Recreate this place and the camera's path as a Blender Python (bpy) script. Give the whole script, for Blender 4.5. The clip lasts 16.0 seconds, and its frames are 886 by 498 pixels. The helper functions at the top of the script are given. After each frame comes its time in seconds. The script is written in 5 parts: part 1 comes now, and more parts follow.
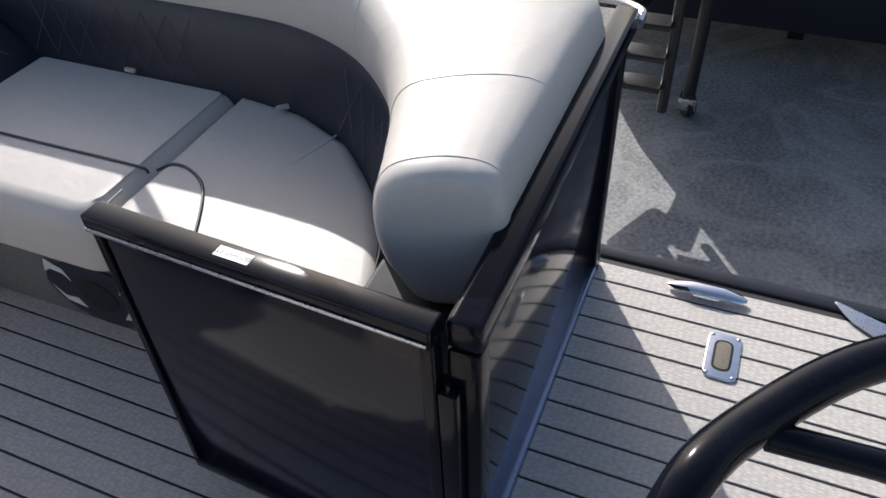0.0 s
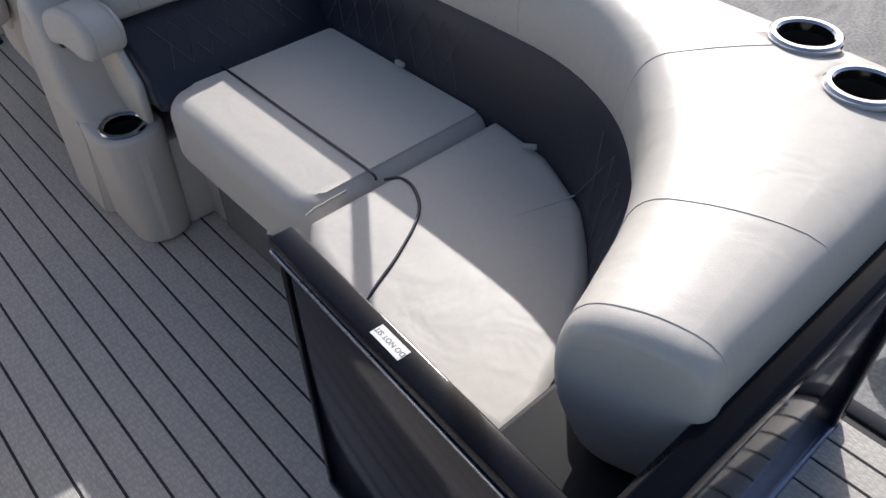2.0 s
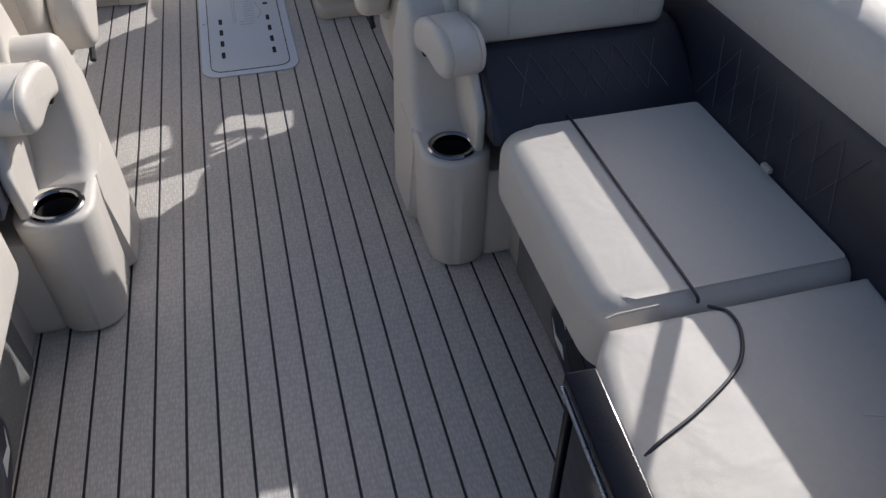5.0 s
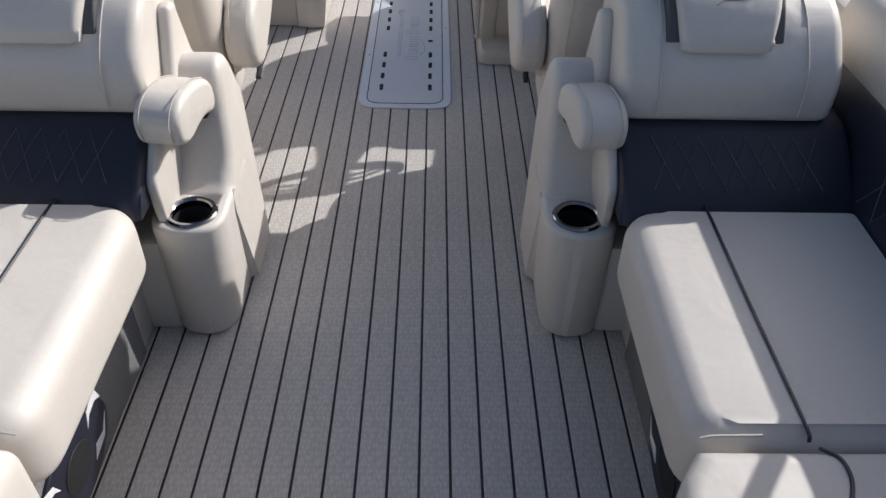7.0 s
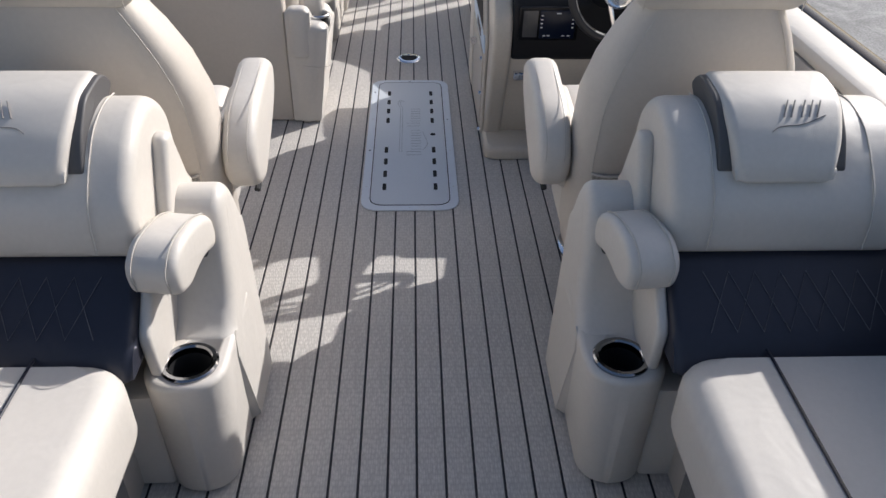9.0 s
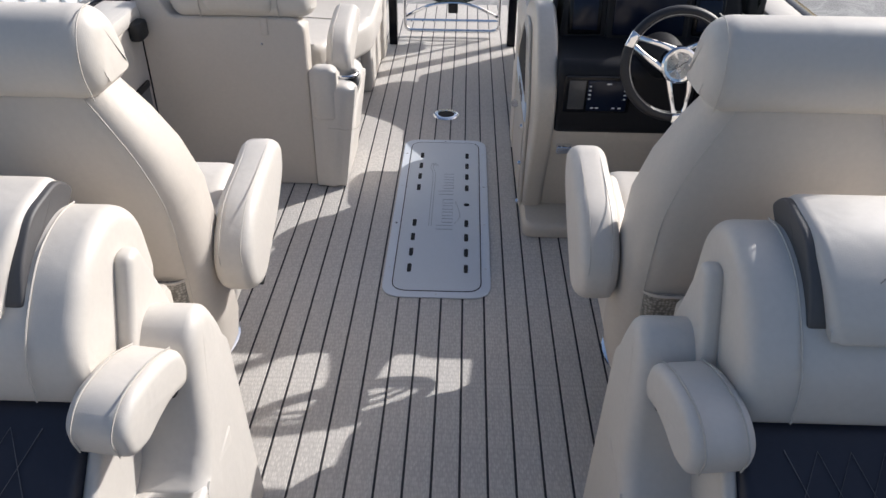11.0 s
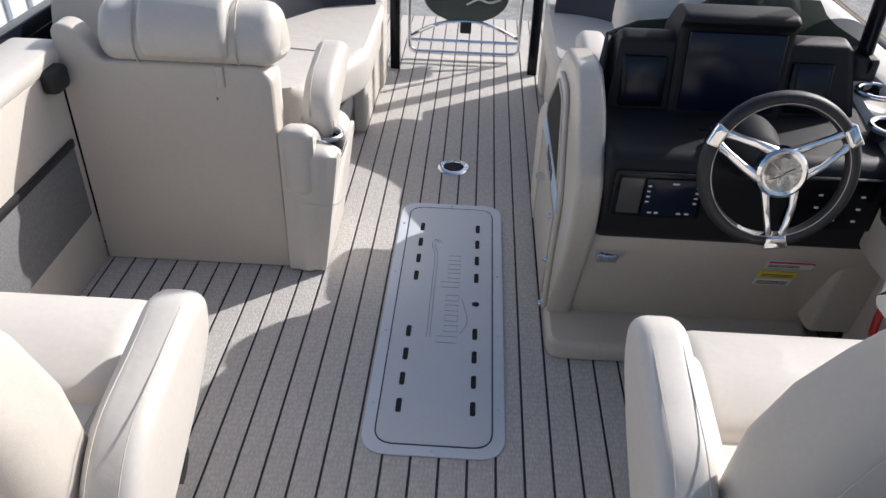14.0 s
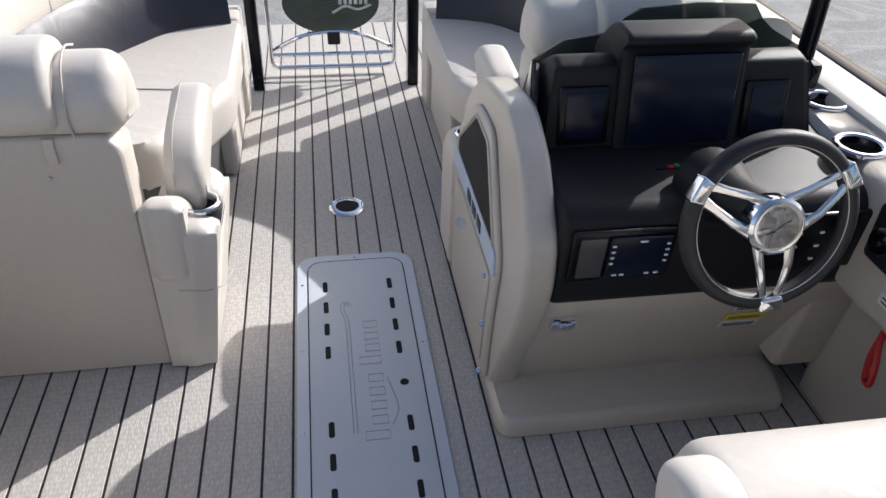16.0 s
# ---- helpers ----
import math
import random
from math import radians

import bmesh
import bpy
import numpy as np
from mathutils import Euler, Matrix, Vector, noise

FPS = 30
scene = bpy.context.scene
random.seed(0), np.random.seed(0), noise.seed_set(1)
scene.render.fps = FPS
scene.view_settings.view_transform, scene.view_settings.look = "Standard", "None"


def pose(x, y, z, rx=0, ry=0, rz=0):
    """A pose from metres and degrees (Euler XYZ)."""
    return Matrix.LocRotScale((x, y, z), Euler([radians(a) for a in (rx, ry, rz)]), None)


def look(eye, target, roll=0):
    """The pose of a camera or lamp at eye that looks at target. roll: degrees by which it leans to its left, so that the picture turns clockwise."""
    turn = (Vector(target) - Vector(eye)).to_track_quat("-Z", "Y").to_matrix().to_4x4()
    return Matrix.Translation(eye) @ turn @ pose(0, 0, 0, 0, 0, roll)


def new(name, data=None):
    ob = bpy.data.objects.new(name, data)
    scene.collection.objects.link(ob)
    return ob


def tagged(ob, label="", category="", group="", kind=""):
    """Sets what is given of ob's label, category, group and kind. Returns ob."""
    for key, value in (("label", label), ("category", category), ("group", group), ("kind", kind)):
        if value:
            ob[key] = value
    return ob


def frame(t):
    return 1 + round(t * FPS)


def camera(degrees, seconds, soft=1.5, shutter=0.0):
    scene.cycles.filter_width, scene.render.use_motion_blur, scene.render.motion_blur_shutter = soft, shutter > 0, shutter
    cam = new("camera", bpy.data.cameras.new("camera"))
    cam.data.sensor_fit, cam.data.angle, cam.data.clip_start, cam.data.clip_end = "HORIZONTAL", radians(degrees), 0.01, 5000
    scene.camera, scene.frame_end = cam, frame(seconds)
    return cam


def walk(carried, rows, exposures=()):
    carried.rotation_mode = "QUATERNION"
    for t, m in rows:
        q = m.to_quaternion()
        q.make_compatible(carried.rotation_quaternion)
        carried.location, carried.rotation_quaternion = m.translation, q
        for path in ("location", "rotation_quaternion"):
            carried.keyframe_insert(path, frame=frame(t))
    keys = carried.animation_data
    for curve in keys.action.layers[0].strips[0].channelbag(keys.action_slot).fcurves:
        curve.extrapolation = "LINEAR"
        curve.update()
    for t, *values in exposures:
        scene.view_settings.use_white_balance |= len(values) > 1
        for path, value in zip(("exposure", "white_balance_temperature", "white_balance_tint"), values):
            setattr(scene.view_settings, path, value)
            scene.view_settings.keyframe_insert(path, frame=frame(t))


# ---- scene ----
cam = camera(60.0, 16.0)
PATH = [
    (0, (-0.271, -3.265, 1.467), (1.079, -2.657, 0.123), -2.8),
    (0.5, (-0.185, -3.257, 1.469), (1.082, -2.522, 0.107), -2.1),
    (1, (-0.115, -3.238, 1.478), (1.05, -2.362, 0.108), -2.7),
    (1.5, (-0.061, -3.215, 1.482), (1.005, -2.221, 0.112), -2.2),
    (2, (-0.021, -3.184, 1.489), (0.94, -2.085, 0.123), -1.5),
    (2.5, (0.005, -3.174, 1.49), (0.892, -2.012, 0.124), -1.2),
    (3, (0.01, -3.151, 1.489), (0.82, -1.925, 0.133), -0.7),
    (3.5, (0.012, -3.103, 1.484), (0.74, -1.813, 0.141), 0.5),
    (4, (0.025, -3.031, 1.48), (0.649, -1.68, 0.144), -0.2),
    (4.5, (0.026, -2.974, 1.49), (0.532, -1.573, 0.156), 0.6),
    (5, (0.041, -2.931, 1.481), (0.416, -1.492, 0.144), -0.1),
    (5.2, (0.051, -2.922, 1.487), (0.351, -1.468, 0.147), 0.9),
    (7.3, (0.115, -2.87, 1.516), (0.138, -1.303, 0.274), 1.3),
    (7.5, (0.114, -2.867, 1.528), (0.139, -1.283, 0.307), 1.6),
    (8, (0.12, -2.827, 1.538), (0.135, -1.217, 0.352), 1.4),
    (8.5, (0.089, -2.724, 1.545), (0.116, -1.098, 0.381), 0.8),
    (9, (0.019, -2.601, 1.545), (0.091, -0.969, 0.39), 1.0),
    (9.2, (-0.004, -2.56, 1.547), (0.088, -0.918, 0.409), 1.0),
    (11.3, (0.08, -2.161, 1.564), (0.023, -0.493, 0.462), 0.8),
    (11.5, (0.048, -2.111, 1.57), (0.022, -0.444, 0.465), 2.1),
    (12, (-0.03, -1.969, 1.564), (-0.012, -0.307, 0.451), 2.0),
    (12.5, (-0.065, -1.862, 1.555), (-0.014, -0.205, 0.434), 1.3),
    (13, (-0.043, -1.718, 1.547), (-0.009, -0.066, 0.419), 1.5),
    (13.5, (0.02, -1.567, 1.55), (-0.008, 0.079, 0.415), 2.0),
    (14, (0.053, -1.461, 1.534), (-0.001, 0.183, 0.396), 2.0),
    (14.5, (0.029, -1.373, 1.524), (0.111, 0.261, 0.374), 2.8),
    (15, (-0.049, -1.244, 1.517), (0.188, 0.376, 0.368), 2.0),
    (15.5, (-0.105, -1.152, 1.505), (0.222, 0.45, 0.353), 2.5),
    (16, (-0.064, -1.024, 1.507), (0.216, 0.579, 0.344), 2.0),
]
walk(cam, [(t, look(eye, target, roll)) for t, eye, target, roll in PATH], [(0.0, 0.20, 6250, 12), (2.5, -0.02, 6250, 12), (5.0, -0.15, 6250, 12), (7.5, 0.0, 6250, 12), (11.5, 0.08, 6200, 12), (16.0, 0.18, 6150, 12)])

# ---- light ----
AZ = (0.809, 0.588)         # towards the sun, across and ahead
EL = 32.0
sun = new("sun", bpy.data.lights.new("sun", "SUN"))
sun.data.energy, sun.data.angle, sun.data.color = 4.6, radians(0.53), (1.0, 0.96, 0.9)
_s = Vector((AZ[0] * math.cos(radians(EL)), AZ[1] * math.cos(radians(EL)), math.sin(radians(EL))))
sun.matrix_world = look(_s * 30, (0, 0, 0))
sky_world = bpy.data.worlds.new("sky")
scene.world = sky_world
sky_world.use_nodes = True
_nt = sky_world.node_tree
_sky = _nt.nodes.new("ShaderNodeTexSky")
_sky.sky_type, _sky.sun_disc = "NISHITA", False
_sky.sun_elevation, _sky.sun_rotation = radians(EL), math.atan2(AZ[0], AZ[1])
_sky.dust_density = 3.0
_bg = _nt.nodes["Background"]
_nt.links.new(_sky.outputs[0], _bg.inputs[0])
_bg.inputs[1].default_value = 0.122


# ---- materials ----
def material(name, base, rough=0.5, metal=0.0, var=0.12, scale=6.0, bump=0.0, bump_scale=300.0, fine=0.06, fine_scale=90.0, coat=0.0,
             kind="noise", stretch=(1, 1, 1), spec=0.5, soft=0.0):
    m = bpy.data.materials.new(name)
    m.use_nodes = True
    nt = m.node_tree
    b = nt.nodes["Principled BSDF"]
    tc = nt.nodes.new("ShaderNodeTexCoord")
    mp = nt.nodes.new("ShaderNodeMapping")
    mp.inputs["Scale"].default_value = stretch
    nt.links.new(tc.outputs["Object"], mp.inputs[0])
    big = nt.nodes.new("ShaderNodeTexNoise")
    big.inputs["Scale"].default_value, big.inputs["Detail"].default_value = scale, 4
    sml = nt.nodes.new("ShaderNodeTexNoise")
    sml.inputs["Scale"].default_value, sml.inputs["Detail"].default_value = fine_scale, 3
    for n in (big, sml):
        nt.links.new(mp.outputs[0], n.inputs["Vector"])
    mix = nt.nodes.new("ShaderNodeMix")
    mix.data_type = "RGBA"
    mix.inputs["A"].default_value = (*[c * (1 - var) for c in base], 1)
    mix.inputs["B"].default_value = (*[min(1, c * (1 + var)) for c in base], 1)
    nt.links.new(big.outputs["Fac"], mix.inputs["Factor"])
    mix2 = nt.nodes.new("ShaderNodeMix")
    mix2.data_type, mix2.blend_type = "RGBA", "MULTIPLY"
    mix2.inputs["Factor"].default_value = 1.0
    ramp = nt.nodes.new("ShaderNodeMapRange")
    ramp.inputs["From Min"].default_value, ramp.inputs["From Max"].default_value = 0.3, 0.7
    ramp.inputs["To Min"].default_value, ramp.inputs["To Max"].default_value = 1 - fine, 1.0
    nt.links.new(sml.outputs["Fac"], ramp.inputs["Value"])
    nt.links.new(mix.outputs["Result"], mix2.inputs["A"])
    nt.links.new(ramp.outputs["Result"], mix2.inputs["B"])
    nt.links.new(mix2.outputs["Result"], b.inputs["Base Color"])
    rr = nt.nodes.new("ShaderNodeMapRange")
    rr.inputs["To Min"].default_value, rr.inputs["To Max"].default_value = max(0.02, rough * 0.85), min(1, rough * 1.15)
    nt.links.new(big.outputs["Fac"], rr.inputs["Value"])
    nt.links.new(rr.outputs["Result"], b.inputs["Roughness"])
    b.inputs["Metallic"].default_value = metal
    b.inputs["Coat Weight"].default_value = coat
    b.inputs["Coat Roughness"].default_value = 0.05
    b.inputs["Specular IOR Level"].default_value = spec
    if soft:
        wv = nt.nodes.new("ShaderNodeTexNoise")
        wv.inputs["Scale"].default_value, wv.inputs["Detail"].default_value, wv.inputs["Distortion"].default_value = 9.0, 2, 0.8
        nt.links.new(mp.outputs[0], wv.inputs["Vector"])
        wb = nt.nodes.new("ShaderNodeBump")
        wb.inputs["Strength"].default_value, wb.inputs["Distance"].default_value = 0.5, soft
        nt.links.new(wv.outputs[0], wb.inputs["Height"])
        nt.links.new(wb.outputs[0], b.inputs["Normal"])
    if bump:
        t = nt.nodes.new("ShaderNodeTexVoronoi" if kind == "grain" else "ShaderNodeTexNoise")
        t.inputs["Scale"].default_value = bump_scale
        nt.links.new(mp.outputs[0], t.inputs["Vector"])
        bp = nt.nodes.new("ShaderNodeBump")
        bp.inputs["Strength"].default_value, bp.inputs["Distance"].default_value = bump, 0.002
        nt.links.new(t.outputs[0], bp.inputs["Height"])
        if soft:
            nt.links.new(wb.outputs[0], bp.inputs["Normal"])
        nt.links.new(bp.outputs[0], b.inputs["Normal"])
    return m


CREAM = material("cream_vinyl", (0.62, 0.58, 0.525), 0.48, var=0.03, scale=4, bump=0.055, bump_scale=420, fine=0.04, kind="grain", soft=0.006)
BACKV = material("tan_vinyl", (0.56, 0.51, 0.45), 0.5, var=0.04, scale=3, bump=0.10, bump_scale=420, fine=0.04, kind="grain", soft=0.006)
NAVYV = material("navy_vinyl", (0.020, 0.022, 0.036), 0.42, var=0.15, scale=5, bump=0.06, bump_scale=420, fine=0.1, kind="grain", soft=0.006)
GREYV = material("charcoal_vinyl", (0.08, 0.078, 0.08), 0.5, var=0.1, scale=5, bump=0.10, bump_scale=420, kind="grain")
THREAD = material("thread", (0.50, 0.47, 0.42), 0.7, var=0.1, scale=200)
SEAMM = material("seam", (0.56, 0.52, 0.465), 0.7, var=0.1, scale=100)
LOGOT = material("embroidery_thread", (0.22, 0.21, 0.205), 0.7, var=0.1, scale=200)
NAVYT = material("quilting_thread", (0.15, 0.15, 0.16), 0.7, var=0.1, scale=100)
PIPE = material("navy_piping", (0.015, 0.017, 0.03), 0.4, var=0.1)
PANEL = material("navy_gloss_panel", (0.008, 0.009, 0.02), 0.10, var=0.1, scale=3, spec=0.3)
RAIL = material("black_gloss_rail", (0.006, 0.007, 0.012), 0.14, var=0.3, scale=40, fine=0.3, fine_scale=300, spec=0.2)
TRIM = material("black_trim", (0.012, 0.013, 0.018), 0.35, var=0.2, scale=20)
CHROME = material("chrome", (0.82, 0.83, 0.85), 0.08, 1.0, var=0.03, scale=30)
DARKCHROME = material("dark_chrome", (0.30, 0.30, 0.31), 0.12, 1.0, var=0.05, scale=30)
STEEL = material("brushed_steel", (0.62, 0.63, 0.65), 0.28, 1.0, var=0.06, scale=60)
ALU = material("anodised_strip", (0.25, 0.3, 0.42), 0.25, 0.8, var=0.1, scale=20)
GEL = material("beige_gelcoat", (0.55, 0.50, 0.43), 0.3, var=0.05, scale=5, bump=0.15, bump_scale=160, coat=0.25)
DASH = material("black_dash", (0.013, 0.013, 0.015), 0.5, var=0.15, scale=8, bump=0.25, bump_scale=500, spec=0.25)
BEZEL = material("dash_bezel", (0.004, 0.004, 0.006), 0.25, var=0.15, scale=8, spec=0.3)
# blue in this base colour stands for sky reflected in the glass
SCREEN = material("screen_sky_tint", (0.006, 0.010, 0.024), 0.2, var=0.1, scale=4, spec=0.3)
SMOKE = material("smoked_plate", (0.07, 0.07, 0.072), 0.2, var=0.15, scale=25)
RUBBER = material("black_rubber", (0.012, 0.012, 0.013), 0.6, var=0.2, scale=30)
LEATHER = material("wheel_leather", (0.015, 0.014, 0.016), 0.5, var=0.2, scale=20, bump=0.2, bump_scale=400, kind="grain")
# pale grey hatch paints, with base colours lifted to stand for reflected sky
HATCH = material("hatch_paint", (0.60, 0.63, 0.66), 0.36, var=0.03, scale=6, fine=0.03)
HATCHF = material("hatch_frame_paint", (0.64, 0.68, 0.73), 0.3, var=0.03, scale=6, fine=0.03)
ENGR = material("engraved_line", (0.30, 0.32, 0.34), 0.5, var=0.05)
# near-black put in for the shade inside cups, slots, sockets and the pocket
HOLESHADE = material("hole_shade_black", (0.006, 0.006, 0.007), 0.8, var=0.1)
GROOVE = material("groove", (0.018, 0.018, 0.022), 0.6, var=0.2, scale=15)
WHITE = material("white_paint", (0.78, 0.79, 0.80), 0.35, var=0.04, scale=2)
BLUE = material("blue_paint", (0.05, 0.24, 0.62), 0.4, var=0.08, scale=2)
LBLUE = material("pale_blue_paint", (0.52, 0.62, 0.74), 0.4, var=0.05, scale=2)
SHEDR = material("shed_rib_paint", (0.70, 0.75, 0.81), 0.4, var=0.05, scale=2)
RED = material("red_plastic", (0.55, 0.02, 0.02), 0.4, var=0.1)
YELLOW = material("yellow_label", (0.75, 0.62, 0.08), 0.5, var=0.05)
PAPER = material("white_label", (0.75, 0.75, 0.74), 0.5, var=0.03)
INK = material("black_ink", (0.01, 0.01, 0.01), 0.6, var=0.05)
PAINTB = material("black_steel", (0.014, 0.014, 0.015), 0.35, var=0.2, scale=20)
HULL = material("dark_hull", (0.02, 0.022, 0.028), 0.3, var=0.2, scale=2)
TINT = bpy.data.materials.new("tinted_acrylic")
TINT.use_nodes = True
_b = TINT.node_tree.nodes["Principled BSDF"]
_b.inputs["Base Color"].default_value = (0.10, 0.12, 0.11, 1)
_b.inputs["Roughness"].default_value = 0.05
_b.inputs["Transmission Weight"].default_value = 0.75
_b.inputs["IOR"].default_value = 1.2


def weave(name, base, bx, by, size, hi=1.08, lo=0.78):
    """Woven cloth with a raised basket pattern."""
    m = material(name, base, 0.75, var=0.08, scale=3, fine=0.10, fine_scale=260)
    nt = m.node_tree
    tc = nt.nodes.new("ShaderNodeTexCoord")
    mp = nt.nodes.new("ShaderNodeMapping")
    mp.inputs["Scale"].default_value = (bx, by, by)
    nt.links.new(tc.outputs["Object"], mp.inputs[0])
    v = nt.nodes.new("ShaderNodeTexVoronoi")
    v.inputs["Scale"].default_value = size
    v.inputs["Randomness"].default_value = 0.55
    nt.links.new(mp.outputs[0], v.inputs["Vector"])
    b = nt.nodes["Principled BSDF"]
    link = b.inputs["Base Color"].links[0]
    src = link.from_socket
    mul = nt.nodes.new("ShaderNodeMix")
    mul.data_type, mul.blend_type = "RGBA", "MULTIPLY"
    mul.inputs["Factor"].default_value = 1.0
    rg = nt.nodes.new("ShaderNodeMapRange")
    rg.inputs["From Max"].default_value = 0.7
    rg.inputs["To Min"].default_value, rg.inputs["To Max"].default_value = hi, lo
    nt.links.new(v.outputs["Distance"], rg.inputs["Value"])
    nt.links.new(src, mul.inputs["A"])
    nt.links.new(rg.outputs["Result"], mul.inputs["B"])
    nt.links.new(mul.outputs["Result"], b.inputs["Base Color"])
    bp = nt.nodes.new("ShaderNodeBump")
    bp.inputs["Strength"].default_value, bp.inputs["Distance"].default_value = 0.6, 0.0015
    bp.invert = True
    nt.links.new(v.outputs["Distance"], bp.inputs["Height"])
    nt.links.new(bp.outputs[0], b.inputs["Normal"])
    return m


PLANK = weave("woven_vinyl_plank", (0.635, 0.598, 0.552), 1.0, 0.36, 170, 1.07, 0.76)
MESHC = weave("mesh_cloth", (0.50, 0.465, 0.41), 1.0, 1.0, 130, 1.1, 0.38)
GREYMESH = weave("grey_mesh", (0.20, 0.20, 0.20), 1.0, 1.0, 130)

ASPH = material("asphalt", (0.31, 0.31, 0.305), 0.85, var=0.6, scale=2.2, bump=0.8, bump_scale=90, fine=0.5, fine_scale=45)
_nt = ASPH.node_tree
_b = _nt.nodes["Principled BSDF"]
_src = _b.inputs["Base Color"].links[0].from_socket
_tc = _nt.nodes.new("ShaderNodeTexCoord")
_n = _nt.nodes.new("ShaderNodeTexNoise")
_n.inputs["Scale"].default_value, _n.inputs["Detail"].default_value, _n.inputs["Distortion"].default_value = 1.3, 5, 1.2
_nt.links.new(_tc.outputs["Object"], _n.inputs["Vector"])
_rp = _nt.nodes.new("ShaderNodeValToRGB")
_rp.color_ramp.elements[0].position, _rp.color_ramp.elements[0].color = 0.44, (0, 0, 0, 1)
_rp.color_ramp.elements[1].position, _rp.color_ramp.elements[1].color = 0.56, (0, 0, 0, 1)
_e = _rp.color_ramp.elements.new(0.5)
_e.color = (0.28, 0.28, 0.28, 1)
_nt.links.new(_n.outputs["Fac"], _rp.inputs["Fac"])
_mx = _nt.nodes.new("ShaderNodeMix")
_mx.data_type = "RGBA"
_mx.inputs["B"].default_value = (0.50, 0.49, 0.47, 1)
_nt.links.new(_rp.outputs["Color"], _mx.inputs["Factor"])
_nt.links.new(_src, _mx.inputs["A"])
_nt.links.new(_mx.outputs["Result"], _b.inputs["Base Color"])



# ---- mesh tools ----
def finish(name, bm, mat, smooth=True, angle=40):
    bmesh.ops.remove_doubles(bm, verts=bm.verts, dist=1e-6)
    bmesh.ops.recalc_face_normals(bm, faces=bm.faces)
    me = bpy.data.meshes.new(name)
    bm.to_mesh(me)
    bm.free()
    me.materials.append(mat)
    ob = new(name, me)
    if smooth:
        me.polygons.foreach_set("use_smooth", [True] * len(me.polygons))
        me.set_sharp_from_angle(angle=radians(angle))
    return ob


def rounded(pts, r, n=5):
    """A closed outline with its corners rounded by r (a number, or one for each point)."""
    out = []
    k = len(pts)
    for i in range(k):
        p, a, b = Vector(pts[i]), Vector(pts[i - 1]), Vector(pts[(i + 1) % k])
        ri = r[i] if isinstance(r, (list, tuple)) else r
        da, db = a - p, b - p
        d = min(ri, da.length * 0.49, db.length * 0.49)
        if d < 1e-4:
            out.append(tuple(p))
            continue
        p0, p1 = p + da.normalized() * d, p + db.normalized() * d
        for j in range(n + 1):
            t = j / n
            q = p0 * (1 - t) ** 2 + p * 2 * t * (1 - t) + p1 * t * t
            out.append(tuple(q))
    return out


def spline(pts, n=8, closed=False):
    """Catmull-Rom through the points."""
    P = [Vector(p) for p in pts]
    k = len(P)
    out = []
    for i in range(k if closed else k - 1):
        if closed:
            a, b, c, d = P[i - 1], P[i], P[(i + 1) % k], P[(i + 2) % k]
        else:
            b, c = P[i], P[i + 1]
            a = P[i - 1] if i else b * 2 - c
            d = P[i + 2] if i + 2 < k else c * 2 - b
        for j in range(n):
            t = j / n
            out.append(0.5 * ((2 * b) + (c - a) * t + (2 * a - 5 * b + 4 * c - d) * t * t + (3 * b - a - 3 * c + d) * t ** 3))
    if not closed:
        out.append(P[-1])
    return [tuple(q) for q in out]


def inset(pts, d):
    k = len(pts)
    area = sum(pts[i - 1][0] * pts[i][1] - pts[i][0] * pts[i - 1][1] for i in range(k))
    sgn = 1 if area > 0 else -1
    out = []
    lim = []
    for i in range(k):
        a, p, b = Vector(pts[i - 1]), Vector(pts[i]), Vector(pts[(i + 1) % k])
        u, v, w = (p - a), (b - p), (b - a)
        cr = (u.x * v.y - u.y * v.x) * sgn
        smooth_turn = u.length > 1e-7 and v.length > 1e-7 and u.angle(v) < 0.9
        lim.append(0.85 * u.length * v.length * w.length / (2 * cr) if cr > 1e-9 and d > 0 and smooth_turn else 1e9)
    lim = [min(lim[(i + j) % k] for j in range(-4, 5)) for i in range(k)]
    full = d
    for i in range(k):
        d = min(full, lim[i])
        a, p, b = Vector(pts[i - 1]), Vector(pts[i]), Vector(pts[(i + 1) % k])
        e0, e1 = (p - a), (b - p)
        if e0.length < 1e-7 or e1.length < 1e-7:
            e0 = e1 = (b - a)
        e0, e1 = e0.normalized(), e1.normalized()
        n = Vector((-e0.y, e0.x)) + Vector((-e1.y, e1.x))
        n = n.normalized() if n.length > 1e-6 else Vector((-e0.y, e0.x))
        c = max(0.5, n.dot(Vector((-e0.y, e0.x))))
        q = p + n * (d / c) * sgn
        out.append((q.x, q.y))
    return out


AXES = {"z": Matrix(((1, 0, 0, 0), (0, 1, 0, 0), (0, 0, 1, 0), (0, 0, 0, 1))),
        "x": Matrix(((0, 0, 1, 0), (1, 0, 0, 0), (0, 1, 0, 0), (0, 0, 0, 1))),     # outline (y, z), along x
        "y": Matrix(((1, 0, 0, 0), (0, 0, 1, 0), (0, 1, 0, 0), (0, 0, 0, 1)))}     # outline (x, z), along y


